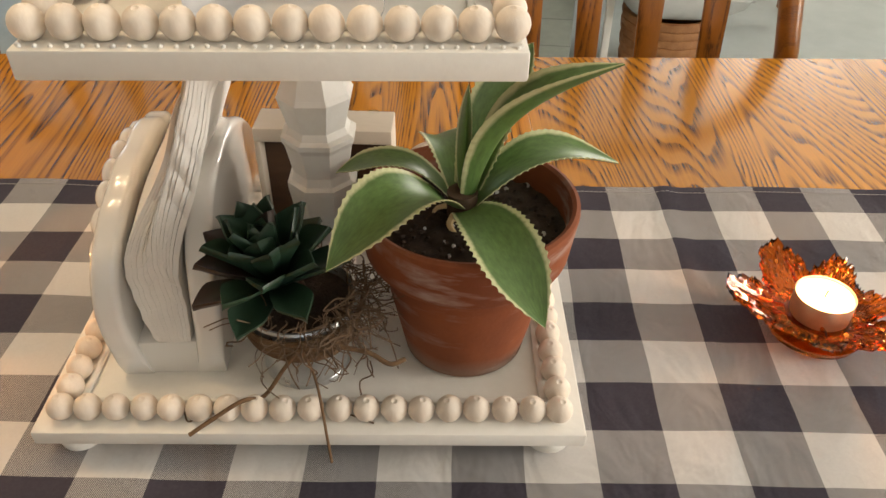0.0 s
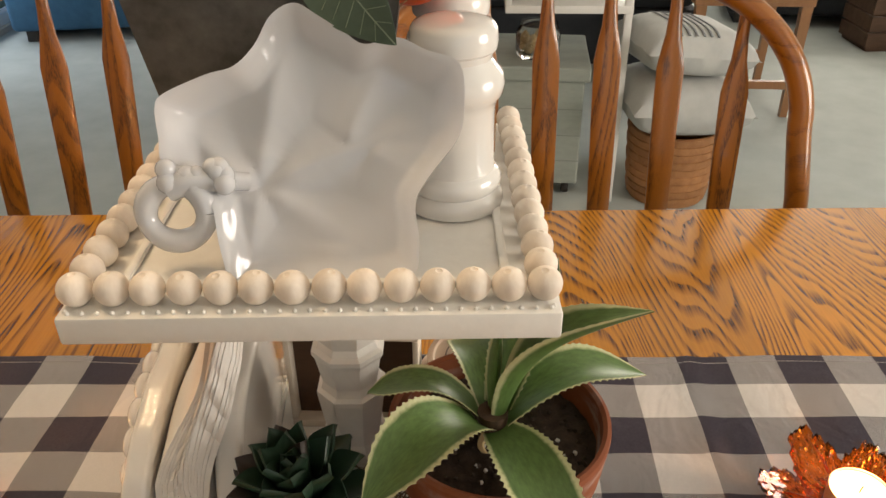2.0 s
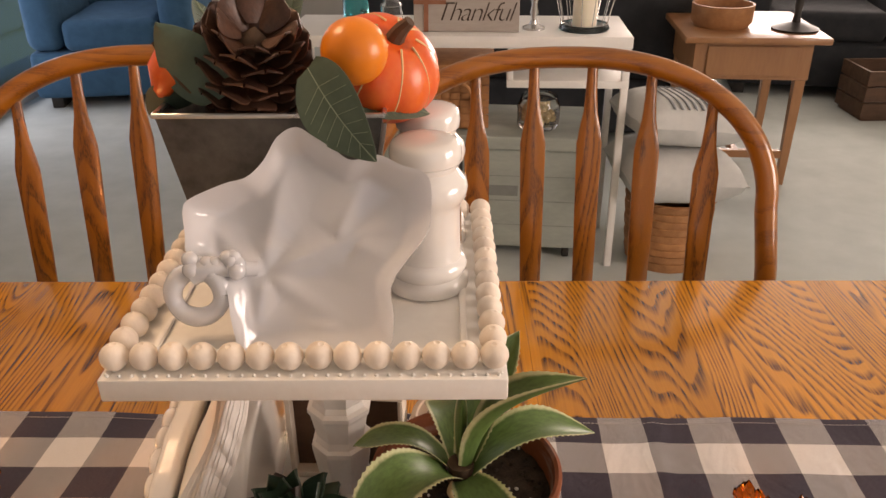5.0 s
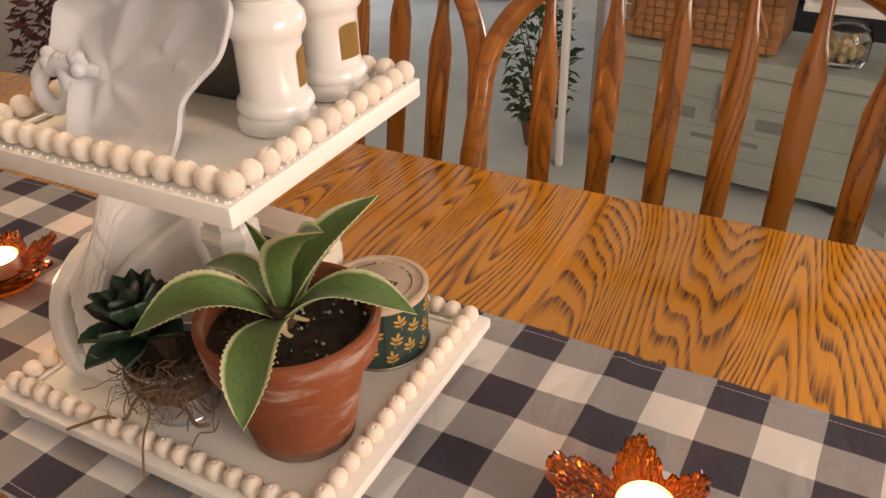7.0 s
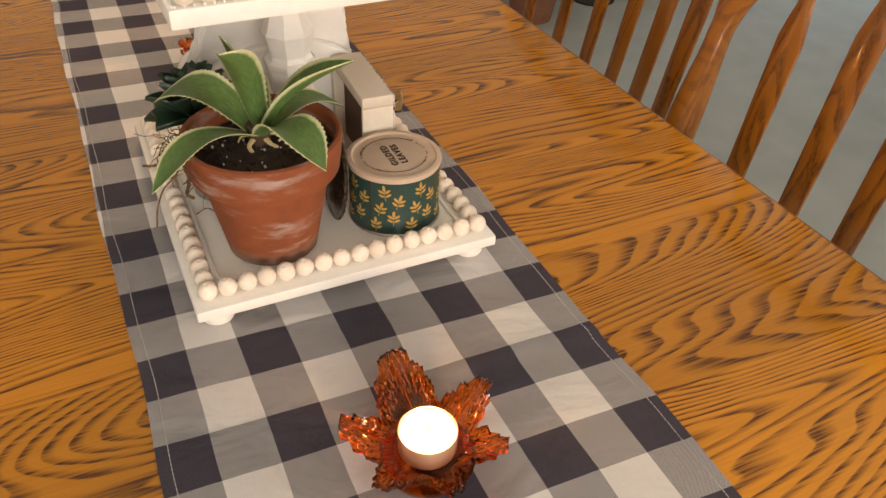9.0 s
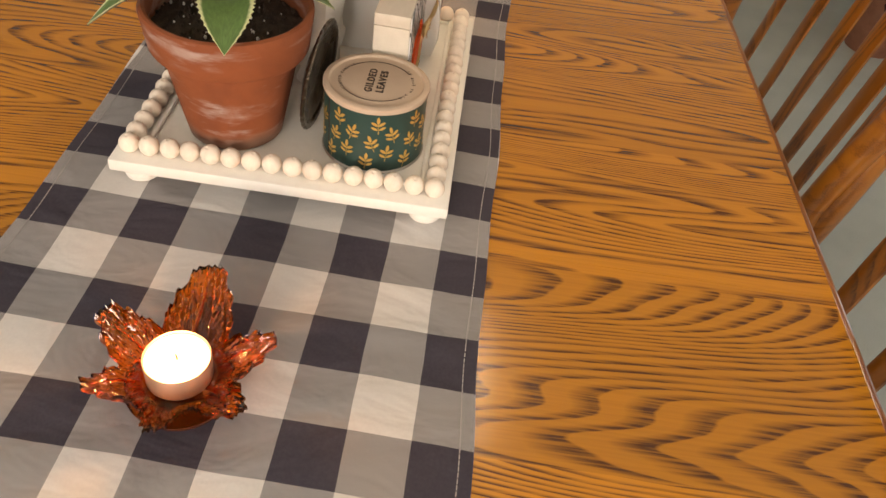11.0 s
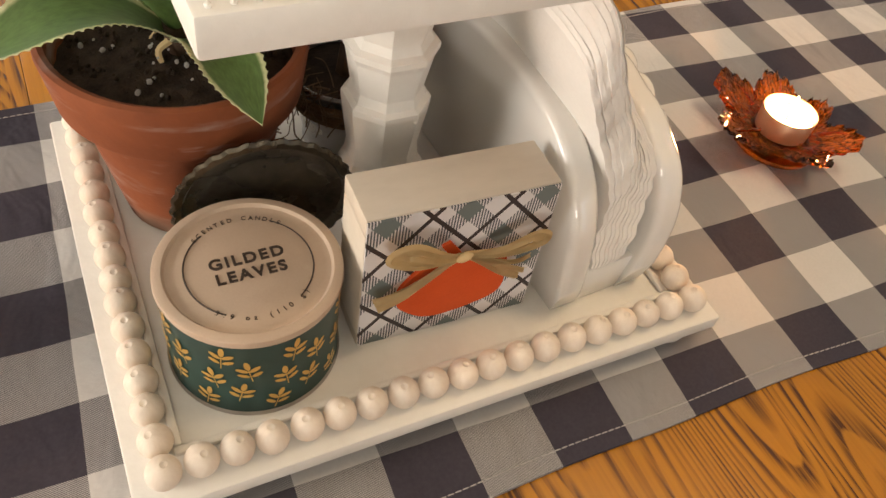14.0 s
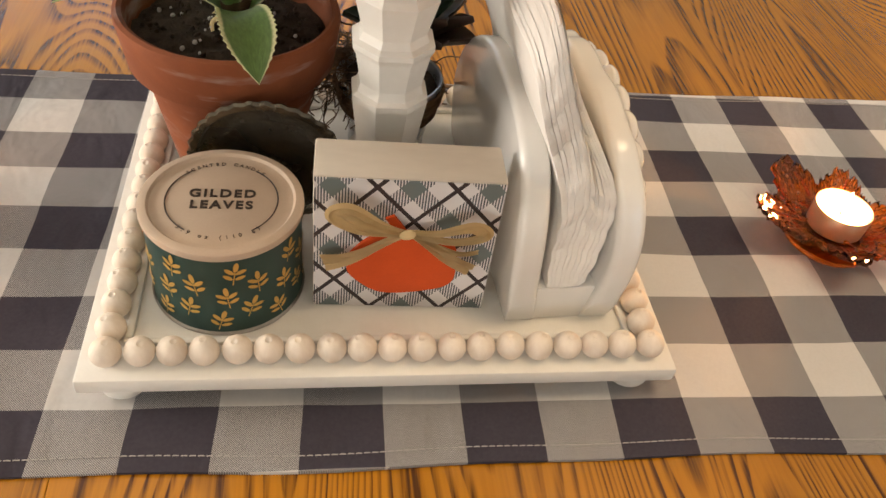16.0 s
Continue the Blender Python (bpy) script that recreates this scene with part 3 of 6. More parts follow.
def curtain(y0, y1, x):
    bm = bmesh.new()
    n = 60
    rows = []
    for z in (0.03, 2.2):
        rows.append([bm.verts.new((x + 0.03 * math.sin(i * 1.3) + 0.01 * math.sin(i * 0.37), y0 + (y1 - y0) * i / n, z)) for i in range(n + 1)])
    for i in range(n):
        bm.faces.new((rows[0][i], rows[0][i + 1], rows[1][i + 1], rows[1][i]))
    bmesh.ops.solidify(bm, geom=bm.faces[:], thickness=0.002)
    ob = part("curtain", bm, CURTAIN, None, "pale sheer curtain hanging beside the glass door")
    return tagged(ob, category="curtain", group="curtains at the glass door")


curtain(2.05, 2.75, X0 + 0.09)
curtain(4.15, 4.7, X0 + 0.09)

# ---- ceiling lamp over the table ----
lampset = thing("chandelier", "dark bronze four-arm chandelier with warm bulbs hung low over the table", "ceiling lamp", pose(LAMP_X, LAMP_Y, 0))
part("ceiling_rose", lathe([(0, HIGH - 0.002), (0.06, HIGH - 0.002), (0.055, HIGH - 0.02), (0.015, HIGH - 0.03), (0, HIGH - 0.03)], 24), BRONZE, lampset)
part("stem", tube([(0, 0, HIGH - 0.03), (0, 0, LAMP_Z + 0.13)], 0.007, 10), BRONZE, lampset)
part("hub", lathe([(0, 0.14), (0.015, 0.135), (0.03, 0.10), (0.022, 0.07), (0.010, 0.05), (0, 0.045)], 20, m=pose(0, 0, LAMP_Z)), BRONZE, lampset)
for bx, by in BULBS:
    x, y = bx - LAMP_X, by - LAMP_Y
    part("arm", tube(smooth_line([(0.15 * x, 0.15 * y, LAMP_Z + 0.09), (0.6 * x, 0.6 * y, LAMP_Z + 0.105), (x, y, LAMP_Z + 0.09), (x, y, LAMP_Z + 0.066)]), 0.005, 8), BRONZE, lampset)
    part("socket", lathe([(0, 0.045), (0.012, 0.045), (0.014, 0.066), (0, 0.066)], 14, m=pose(x, y, LAMP_Z)), BRONZE, lampset)
    bulb = part("bulb", lathe([(0, -0.004), (0.006, -0.002), (0.0115, 0.008), (0.0115, 0.018), (0.008, 0.036), (0.007, 0.0445), (0, 0.0445)], 16, m=pose(x, y, LAMP_Z)), BULB, lampset, "glowing warm bulb")
    bulb.visible_shadow = False

# ---- dining table ----
TURN_T = 2.9
table = thing("dining_table", "honey oak extending dining table with strong grain and a satin finish", "dining table", pose(0, 0, 0, 0, 0, TURN_T))
EDGE = 0.419
for x0, x1 in ((-1.25, -0.4682), (-0.468, 0.1598), (0.160, 1.25)):
    part("table_leaf", cuboid(x0, x1, -0.50, EDGE, TOP - 0.024, TOP, 0.0005), OAK_TABLE, table, "", False)
bm = bmesh.new()
box(bm, -1.252, 1.252, EDGE + 0.0003, EDGE + 0.009, TOP - 0.03, TOP - 0.003, 0.005, 3)
part("edge_moulding", bm, OAK_RAIL, table)
bm = cuboid(-1.252, 1.252, -0.512, -0.5003, TOP - 0.03, TOP - 0.003, 0.005)
part("edge_moulding", bm, OAK_RAIL, table)
bm = bmesh.new()
for q in ((-1.1, 1.1, -0.43, -0.41), (-1.1, 1.1, 0.33, 0.35), (-1.12, -1.1, -0.43, 0.35), (1.1, 1.12, -0.43, 0.35)):
    box(bm, *q, TOP - 0.11, TOP - 0.025, 0.003)
part("apron", bm, OAK_RAIL, table, smooth=False)
for x in (-1.08, 1.08):
    for y in (-0.39, 0.31):
        part("leg", lathe([(0, 0), (0.022, 0), (0.026, 0.05), (0.034, 0.3), (0.024, 0.42), (0.036, 0.5), (0.028, 0.56), (0.04, 0.6), (0.04, 0.7), (0, 0.7)], 20, m=pose(x, y, 0.0)), OAK_CHAIR, table)

# ---- runner ----
runner = thing("table_runner", "grey and cream buffalo-check cotton table runner with stitched hem", "table runner", pose(0, 0, TOP, 0, 0, 2.0))


def cloth_height(x, y):
    h = 0.0022 + 0.0011 * noise.noise((x * 6, y * 9, 0.3)) + 0.0005 * noise.noise((x * 22, y * 22, 4.0))
    h += 0.0022 * math.exp(-((x - 0.247 - 0.05 * (y + 0.1)) / 0.007) ** 2) * max(0, min(1, (y + 0.06) / 0.1))
    return max(0.0014, h)


def runner_edge(x, side):
    base = 0.1535 if side > 0 else -0.189 + 0.0139 * x
    return base + 0.0012 * math.sin(x * 17 + side) + 0.0008 * math.sin(x * 41)


bm = bmesh.new()
NX, NY = 240, 56
top = []
for i in range(NX + 1):
    x = -0.98 + 1.96 * i / NX
    a, b = runner_edge(x, -1), runner_edge(x, 1)
    top.append([bm.verts.new((x, a + (b - a) * j / NY, cloth_height(x, a + (b - a) * j / NY))) for j in range(NY + 1)])
for i in range(NX):
    for j in range(NY):
        bm.faces.new((top[i][j], top[i + 1][j], top[i + 1][j + 1], top[i][j + 1]))
under = bmesh.ops.extrude_face_region(bm, geom=bm.faces[:])
for v in [g for g in under["geom"] if isinstance(g, bmesh.types.BMVert)]:
    v.co.z = 0.0004
bmesh.ops.recalc_face_normals(bm, faces=bm.faces[:])
part("cloth", bm, CLOTH, runner)
for side in (-1, 1):
    bm = bmesh.new()
    for i in range(480):
        x = -0.96 + 1.92 * i / 480
        y = runner_edge(x, side) - side * 0.0085
        z = cloth_height(x, y) + 0.0002
        tube([(x, y, z), (x + 0.0016, y, z + 0.00025), (x + 0.0030, y, z)], 0.00035, 4, bm=bm)
    tagged(part("stitching", bm, THREAD, runner, "pale hem stitching"), kind="stuff")


# ---- dining chairs ----
def dining_chair(m, label):
    """Bow-back chair: seat, bent hoop, arrow-shaped spindles, turned legs. Local y points away from the table; origin under the seat's middle."""
    c = thing("dining_chair", label, "chair", m, "chairs at the table")
    seat_z = 0.44
    bm = bmesh.new()
    ring = []
    for k in range(40):
        a = math.tau * k / 40
        x, y = 0.25 * math.copysign(abs(math.cos(a)) ** 0.72, math.cos(a)), 0.20 * math.copysign(abs(math.sin(a)) ** 0.72, math.sin(a))
        ring.append((x * (1.04 - 0.25 * y), y))
    lo = [bm.verts.new((x * 0.92, y * 0.92, seat_z - 0.04)) for x, y in ring]
    mid = [bm.verts.new((x, y, seat_z - 0.012)) for x, y in ring]
    hi = [bm.verts.new((x * 0.98, y * 0.98, seat_z)) for x, y in ring]
    dish = [bm.verts.new((x * 0.55, y * 0.55, seat_z - 0.012)) for x, y in ring]
    for a, b in ((lo, mid), (mid, hi), (hi, dish)):
        for k in range(40):
            j = (k + 1) % 40
            bm.faces.new((a[k], a[j], b[j], b[k]))
    bm.faces.new(lo[::-1])
    bm.faces.new(dish)
    part("seat", bm, OAK_RAIL, c)

    def back(x, z):
        """Depth of the leaning, slightly bowed back at a place of its face."""
        return 0.19 + 0.175 * (z - seat_z) - 0.80 * x * x

    HW, TOPZ = 0.268, 0.986
    arch = []
    for k in range(45):
        a = math.pi * k / 44
        x = -math.cos(a)
        s = math.sin(a)
        z = 0.80 + (TOPZ - 0.80) * s ** 0.86
        arch.append((HW * math.copysign(abs(x) ** 0.78, x), z))
    left = [(-0.235, seat_z - 0.02), (-0.262, 0.56), (-0.277, 0.68)]
    outline = left + arch + [(-x, z) for x, z in left[::-1]]
    pts = smooth_line([(x, back(x, z), z) for x, z in outline], 3)
    part("hoop", tube(pts, 0.0145, 12), OAK_RAIL, c)

    def hoop_z(x):
        u = (abs(x) / HW) ** (1 / 0.78)
        return 0.80 + (TOPZ - 0.80) * max(0.0, 1 - u * u) ** 0.43

    for i in range(6):
        x0 = -0.1835 + 0.0734 * i
        x1 = x0 * 1.06
        zt = hoop_z(x1)
        bm = bmesh.new()
        prof = [(0.0, 0.0075, 0.0075), (0.04, 0.0085, 0.0075), (0.25, 0.0135, 0.0055), (0.55, 0.0160, 0.005), (0.76, 0.0178, 0.005), (0.805, 0.0180, 0.005), (0.84, 0.0145, 0.0052), (0.88, 0.0098, 0.006), (0.93, 0.0076, 0.0066), (1.0, 0.0066, 0.0066)]
        rings = []
        for t, w, d in prof:
            x, z = x0 + (x1 - x0) * t, seat_z - 0.015 + (zt - seat_z + 0.012) * t
            y = back(x, z)
            rings.append([bm.verts.new((x + w * math.cos(q), y + d * math.sin(q), z)) for q in [math.tau * (k + 0.5) / 10 for k in range(10)]])
        for a, b in zip(rings, rings[1:]):
            for k in range(10):
                j = (k + 1) % 10
                bm.faces.new((a[k], a[j], b[j], b[k]))
        bm.faces.new(rings[0][::-1])
        bm.faces.new(rings[-1])
        part("spindle", bm, OAK_CHAIR, c)
    for x in (-1, 1):
        for y in (-1, 1):
            part("leg", tube([(0.19 * x, 0.2 * y, 0.0), (0.175 * x, 0.175 * y, 0.12), (0.15 * x, 0.14 * y, seat_z - 0.03)], lambda t: 0.012 + 0.012 * math.sin(math.pi * min(1, t * 1.1)), 10), OAK_CHAIR, c)
    for x in (-1, 1):
        part("stretcher", tube([(0.174 * x, -0.172, 0.14), (0.174 * x, 0.172, 0.14)], 0.009, 8), OAK_RAIL, c)
    part("stretcher", tube([(-0.172, 0, 0.14), (0.172, 0, 0.14)], 0.009, 8), OAK_RAIL, c)
    return c


chair = dining_chair(pose(0.212, 0.330, 0, 0, 0, 3.5), "honey oak bow-back dining chair with flat arrow spindles, pushed in")
copy_thing(chair, pose(-0.345, 0.325, 0, 0, 0, 1.0))

# ---- tiered stand ----
TRAY_TURN = 2.5
stand = thing("tiered_stand", "white painted two-tier wooden stand edged with pale wooden beads", "tiered tray", pose(-0.002, -0.0105, TOP + 0.002, 0, 0, TRAY_TURN))
BEAD_R = 0.0077
bead_bm = bmesh.new()
bmesh.ops.create_uvsphere(bead_bm, u_segments=20, v_segments=14, radius=BEAD_R)
for v in bead_bm.verts:
    r = math.hypot(v.co.x, v.co.y)
    if r < 0.0016:
        v.co.z *= 0.86
bead_mesh = None


def tier(name, label, hx, hy, z0, z1, nx, ny, inx, iny, parent, pearls=False):
    """A board with a moulded rim; beads sit on the rim in four rows."""
    global bead_mesh
    bm = cuboid(-hx, hx, -hy, hy, z0, z1, 0.0016, 2)
    rim = 0.0205
    t = part(name, bm, WHITE_PAINT, parent, label)
    bm = bmesh.new()
    for a, b, c, d in ((-hx + rim, hx - rim, -hy + rim, -hy + rim + 0.004), (-hx + rim, hx - rim, hy - rim - 0.004, hy - rim), (-hx + rim, -hx + rim + 0.004, -hy + rim + 0.004, hy - rim - 0.004), (hx - rim - 0.004, hx - rim, -hy + rim + 0.004, hy - rim - 0.004)):
        box(bm, a, b, c, d, z1 + 0.0002, z1 + 0.0034, 0.0012, 2)
    part("inner_moulding", bm, WHITE_PAINT, t)
    ix, iy = hx - inx, hy - iny
    bm = bmesh.new()
    for k in range(int(hx / 0.0032) if pearls else 0):
        for s in (-1, 1):
            bmesh.ops.create_icosphere(bm, subdivisions=1, radius=0.0012, matrix=pose(-hx + 0.0048 + 0.0064 * k, s * (hy - 0.0034), z1 + 0.0006))
    for k in range(int(hy / 0.0032) if pearls else 0):
        for s in (-1, 1):
            bmesh.ops.create_icosphere(bm, subdivisions=1, radius=0.0012, matrix=pose(s * (hx - 0.0034), -hy + 0.0048 + 0.0064 * k, z1 + 0.0006))
    if pearls:
        tagged(part("pearl_trim", bm, WHITE_PAINT, t, "row of tiny painted knobs"), kind="stuff")
    spots = []
    for k in range(nx):
        x = -ix + 2 * ix * k / (nx - 1)
        spots += [(x, -iy), (x, iy)]
    for k in range(1, ny - 1):
        y = -iy + 2 * iy * k / (ny - 1)
        spots += [(-ix, y), (ix, y)]
    for x, y in spots:
        jit = random.Random(round(x * 9999 + y * 777777))
        m = pose(x + jit.uniform(-0.0003, 0.0003), y + jit.uniform(-0.0004, 0.0004), z1 + BEAD_R - 0.0004, jit.uniform(-14, 14), jit.uniform(-14, 14), jit.uniform(0, 360)) @ Matrix.Diagonal((jit.uniform(0.965, 1.0), jit.uniform(0.965, 1.0), jit.uniform(0.97, 1.02), 1))
        if bead_mesh is None:
            ob = part("bead", bead_bm, BEAD_WOOD, t, "", True, m)
            bead_mesh = ob.data
        else:
            piece("bead", bead_mesh, t, m)
    return t


lower = tier("lower_tray", "large white rectangular lower tray", 0.1535, 0.1275, 0.0150, 0.0250, 19, 16, 0.0145, 0.0125, stand)
for x in (-1, 1):
    for y in (-1, 1):
        part("foot", lathe([(0, 0.0), (0.008, 0.0), (0.0125, 0.003), (0.0135, 0.0075), (0.011, 0.0125), (0.009, 0.0149), (0, 0.0149)], 20, m=pose(0.135 * x, 0.110 * y, 0)), WHITE_PAINT, stand)
P0, P1 = 0.0252, 0.2246
prof = [(0.0, 0.0), (0.022, 0.0), (0.022, 0.004), (0.0185, 0.010), (0.0185, 0.034), (0.0225, 0.040), (0.0235, 0.046), (0.0205, 0.050), (0.0195, 0.058), (0.0235, 0.084), (0.0235, 0.0875), (0.0205, 0.089), (0.019, 0.094), (0.0225, 0.112), (0.0245, 0.1155), (0.0245, 0.1185), (0.021, 0.120), (0.019, 0.124), (0.0235, 0.140), (0.0245, 0.1435), (0.0225, 0.1465), (0.018, 0.158), (0.0165, 0.178), (0.0200, 0.192), (0.0200, P1 - P0), (0.0, P1 - P0)]
part("pedestal", lathe([(0.93 * r, P0 + z) for r, z in prof], 8, phase=math.pi / 8), WHITE_PAINT, stand, "faceted octagonal column", False)
upper = tier("upper_tray", "smaller white square upper tray", 0.1072, 0.1055, P1 + 0.0002, P1 + 0.0140, 14, 13, 0.0068, 0.0115, stand, True)
upper.matrix_basis = pose(-0.001, 0.0005, 0, 0, 0, 0.8)
FLOOR_L = TOP + 0.002 + 0.0250   # lower tray surface
FLOOR_U = TOP + 0.002 + P1 + 0.0140


# ---- agave in a clay pot ----
pot = thing("potted_agave", "variegated agave in an aged terracotta pot with lime bloom", "potted plant", pose(0.087, -0.056, FLOOR_L, 0, 0, 20))
part("pot", lathe([(0, 0.0), (0.034, 0.0), (0.0365, 0.002), (0.050, 0.071), (0.0505, 0.0725), (0.0565, 0.0735), (0.0580, 0.076), (0.0615, 0.102), (0.0610, 0.1045), (0.0588, 0.1055), (0.0565, 0.1045), (0.0545, 0.090), (0.0515, 0.075), (0.0, 0.070)], 64, wave=lambda a, i: 1 + 0.004 * math.sin(3 * a + i)), TERRACOTTA, pot, "orange-brown clay pot with white bloom")
bm = bmesh.new()
rows = [[bm.verts.new((0.0545 * r / 14 * math.cos(math.tau * k / 48), 0.0545 * r / 14 * math.sin(math.tau * k / 48), 0.088 + 0.006 * (1 - (r / 14) ** 2) + 0.0035 * noise.noise((r * 0.5 * math.cos(math.tau * k / 48), r * 0.5 * math.sin(math.tau * k / 48), 1)) + 0.0016 * noise.noise((r * 2 * math.cos(math.tau * k / 48), r * 2 * math.sin(math.tau * k / 48), 5)))) for k in range(48)] for r in range(1, 15)]
for a, b in zip(rows, rows[1:]):
    for k in range(48):
        j = (k + 1) % 48
        bm.faces.new((a[k], b[k], b[j], a[j]))
bm.faces.new(rows[0])
part("soil", bm, SOIL, pot, "dark crumbly potting soil")
bm, bm2 = bmesh.new(), bmesh.new()
rng = random.Random(4)
for k in range(260):
    r, a = 0.052 * math.sqrt(rng.random()), rng.uniform(0, math.tau)
    q = rng.uniform(0.0006, 0.0019)
    target = bm if k < 38 else bm2
    bmesh.ops.create_icosphere(target, subdivisions=1, radius=q, matrix=pose(r * math.cos(a), r * math.sin(a), 0.0895 + 0.006 * (1 - (r / 0.054) ** 2), rng.uniform(0, 90), rng.uniform(0, 90)) @ Matrix.Diagonal((1, 0.75, 0.8, 1)))
tagged(part("perlite", bm, PERLITE, pot, "white perlite grains"), kind="stuff")
tagged(part("soil_crumb", bm2, SOIL, pot), kind="stuff")


def aim(base, tip, twist=0.0):
    """Pose at base whose x axis runs level-headed to tip."""
    d = Vector(tip) - Vector(base)
    yaw = math.degrees(math.atan2(d.y, d.x))
    pitch = math.degrees(math.atan2(d.z, math.hypot(d.x, d.y)))
    return pose(*base, 0, 0, yaw) @ pose(0, 0, 0, 0, -pitch, 0) @ pose(0, 0, 0, twist, 0, 0), d.length


def agave_leaf(base, tip, half, rise, cup=0.35, twist=0.0, taper=0.55, name="leaf"):
    m, length = aim(base, tip, twist)
    def w(t):
        return (0.55 + 0.45 * math.sin(math.pi * min(1, t / taper) / 2) if t < taper else max(0.0, math.cos(math.pi / 2 * ((t - taper) / (1 - taper)) ** 1.25)))
    world_inv = pot.matrix_basis.inverted()
    return part(name, blade(length, half, w, lambda t: rise * math.sin(math.pi * t) * (1 - 0.25 * t), cup, 66, 12, 0.075), AGAVE, pot, "", True, world_inv @ m)


HUB = Vector((0.0835, -0.0575, FLOOR_L + 0.105))
agave_leaf(HUB + Vector((0.006, 0.000, 0.004)), (0.153, -0.087, 0.977), 0.0125, 0.016, 0.95, 8, 0.45)
agave_leaf(HUB + Vector((0.006, 0.002, -0.003)), (0.171, -0.029, 0.891), 0.0175, 0.020, 0.35, -4)
agave_leaf(HUB + Vector((0.003, -0.006, -0.003)), (0.125, -0.143, 0.868), 0.0165, 0.019, 0.25, 10)
agave_leaf(HUB + Vector((-0.006, -0.003, -0.002)), (0.0195, -0.126, 0.884), 0.0185, 0.026, 0.35, -6)
agave_leaf(HUB + Vector((-0.006, 0.004, -0.002)), (0.0145, -0.053, 0.894), 0.0125, 0.016, 0.3, 6, 0.75)
agave_leaf(HUB + Vector((0.000, 0.008, -0.003)), (0.064, 0.016, 0.879), 0.0135, 0.018, 0.3, 0, 0.6)
agave_leaf(HUB + Vector((0.004, 0.006, 0.003)), (0.1205, 0.0085, 0.945), 0.0150, 0.008, 0.6, 0, 0.5)
agave_leaf(HUB + Vector((0.000, 0.001, 0.004)), (0.085, -0.076, 0.960), 0.0040, 0.002, 2.2, 0, 0.3)
part("stem", tube([(HUB.x, HUB.y, FLOOR_L + 0.088), (HUB.x, HUB.y, FLOOR_L + 0.110)], 0.0085, 12), STEM, pot, "brown stem", True, pot.matrix_basis.inverted())
bm = bmesh.new()
for k in range(5):
    a = 0.5 + k * 1.25
    tube(smooth_line([(HUB.x + 0.006 * math.cos(a), HUB.y + 0.006 * math.sin(a), FLOOR_L + 0.100), (HUB.x + 0.014 * math.cos(a), HUB.y + 0.014 * math.sin(a), FLOOR_L + 0.097), (HUB.x + 0.017 * math.cos(a + 0.3), HUB.y + 0.017 * math.sin(a + 0.3), FLOOR_L + 0.093)]), lambda t: 0.0028 * (1 - 0.6 * t), 6, bm=bm, flat=0.5)
part("dry_leaf", bm, RAFFIA, pot, "dried curled leaf stubs", True, pot.matrix_basis.inverted())

# ---- succulent in a zinc bucket ----
BX, BY = -0.0065, -0.081
succ = thing("potted_succulent", "dark green rosette succulent in a small zinc bucket tied with twine", "potted plant", pose(BX, BY, FLOOR_L) @ Matrix.Scale(1.03, 4))
part("bucket", lathe([(0, 0.0), (0.0235, 0.0), (0.0245, 0.001), (0.0245, 0.003), (0.0238, 0.004), (0.031, 0.047), (0.0325, 0.048), (0.0332, 0.0495), (0.0325, 0.051), (0.031, 0.0505), (0.0295, 0.044), (0, 0.043)], 48), ZINC, succ, "small galvanised metal bucket")
part("soil", lathe([(0, 0.047), (0.015, 0.0465), (0.0298, 0.0445)], 30, wave=lambda a, i: 1 + 0.02 * math.sin(7 * a)), SOIL, succ)
rng = random.Random(11)
leaf_shape = lambda t: 0.45 + 0.55 * math.sin(math.pi * min(1, t / 0.72) / 2) if t < 0.72 else max(0.0, 1 - ((t - 0.72) / 0.28) ** 1.3) * 0.98 + 0.02
succ_mesh = {}
count = 0
for ring, n, length, tilt, h in ((0, 5, 0.025, 80, 0.079), (1, 6, 0.034, 68, 0.075), (2, 8, 0.039, 54, 0.071), (3, 8, 0.040, 33, 0.067), (4, 7, 0.040, 15, 0.064)):
    for k in range(n):
        a = 360 * (k + 0.5 * (ring % 2)) / n + rng.uniform(-8, 8) + ring * 13
        red = ring >= 3 and (100 < a % 360 < 240) or rng.random() < 0.1
        key = (ring, red)
        m = pose(-0.010, -0.010, h + 0.003, 9, -9, 0) @ pose(0, 0, 0, 0, 0, a) @ pose(0.004, 0, 0, rng.uniform(-12, 12), -tilt + rng.uniform(-8, 8), 0)
        if key not in succ_mesh:
            bm = blade(length, 0.0072 + 0.0007 * ring, leaf_shape, lambda t: 0.004 * t * t + 0.002 * math.sin(math.pi * t), 0.45, 14, 6, 0, 0.0035)
            succ_mesh[key] = part("leaf", bm, SUCC_RED if red else SUCCULENT, succ, "maroon-tinged leaf" if red else "", True, m).data
        else:
            piece("leaf", succ_mesh[key], succ, m)
part("stem", tube([(0, 0, 0.045), (-0.003, -0.002, 0.06), (-0.010, -0.010, 0.082)], 0.007, 8), STEM, succ)
for k in range(6):
    z = 0.030 + 0.0029 * k
    pts = []
    for i in range(49):
        a = math.tau * i / 48
        pts.append(((0.0285 + 0.00048 * k * 1.5 + 0.0014) * math.cos(a), (0.0285 + 0.00048 * k * 1.5 + 0.0014) * math.sin(a), z + 0.0012 * math.sin(2 * a + k * 1.9)))
    part("twine_turn", tube(pts, 0.0016, 6), JUTE, succ, "brown jute twine round the bucket")
bm = bmesh.new()
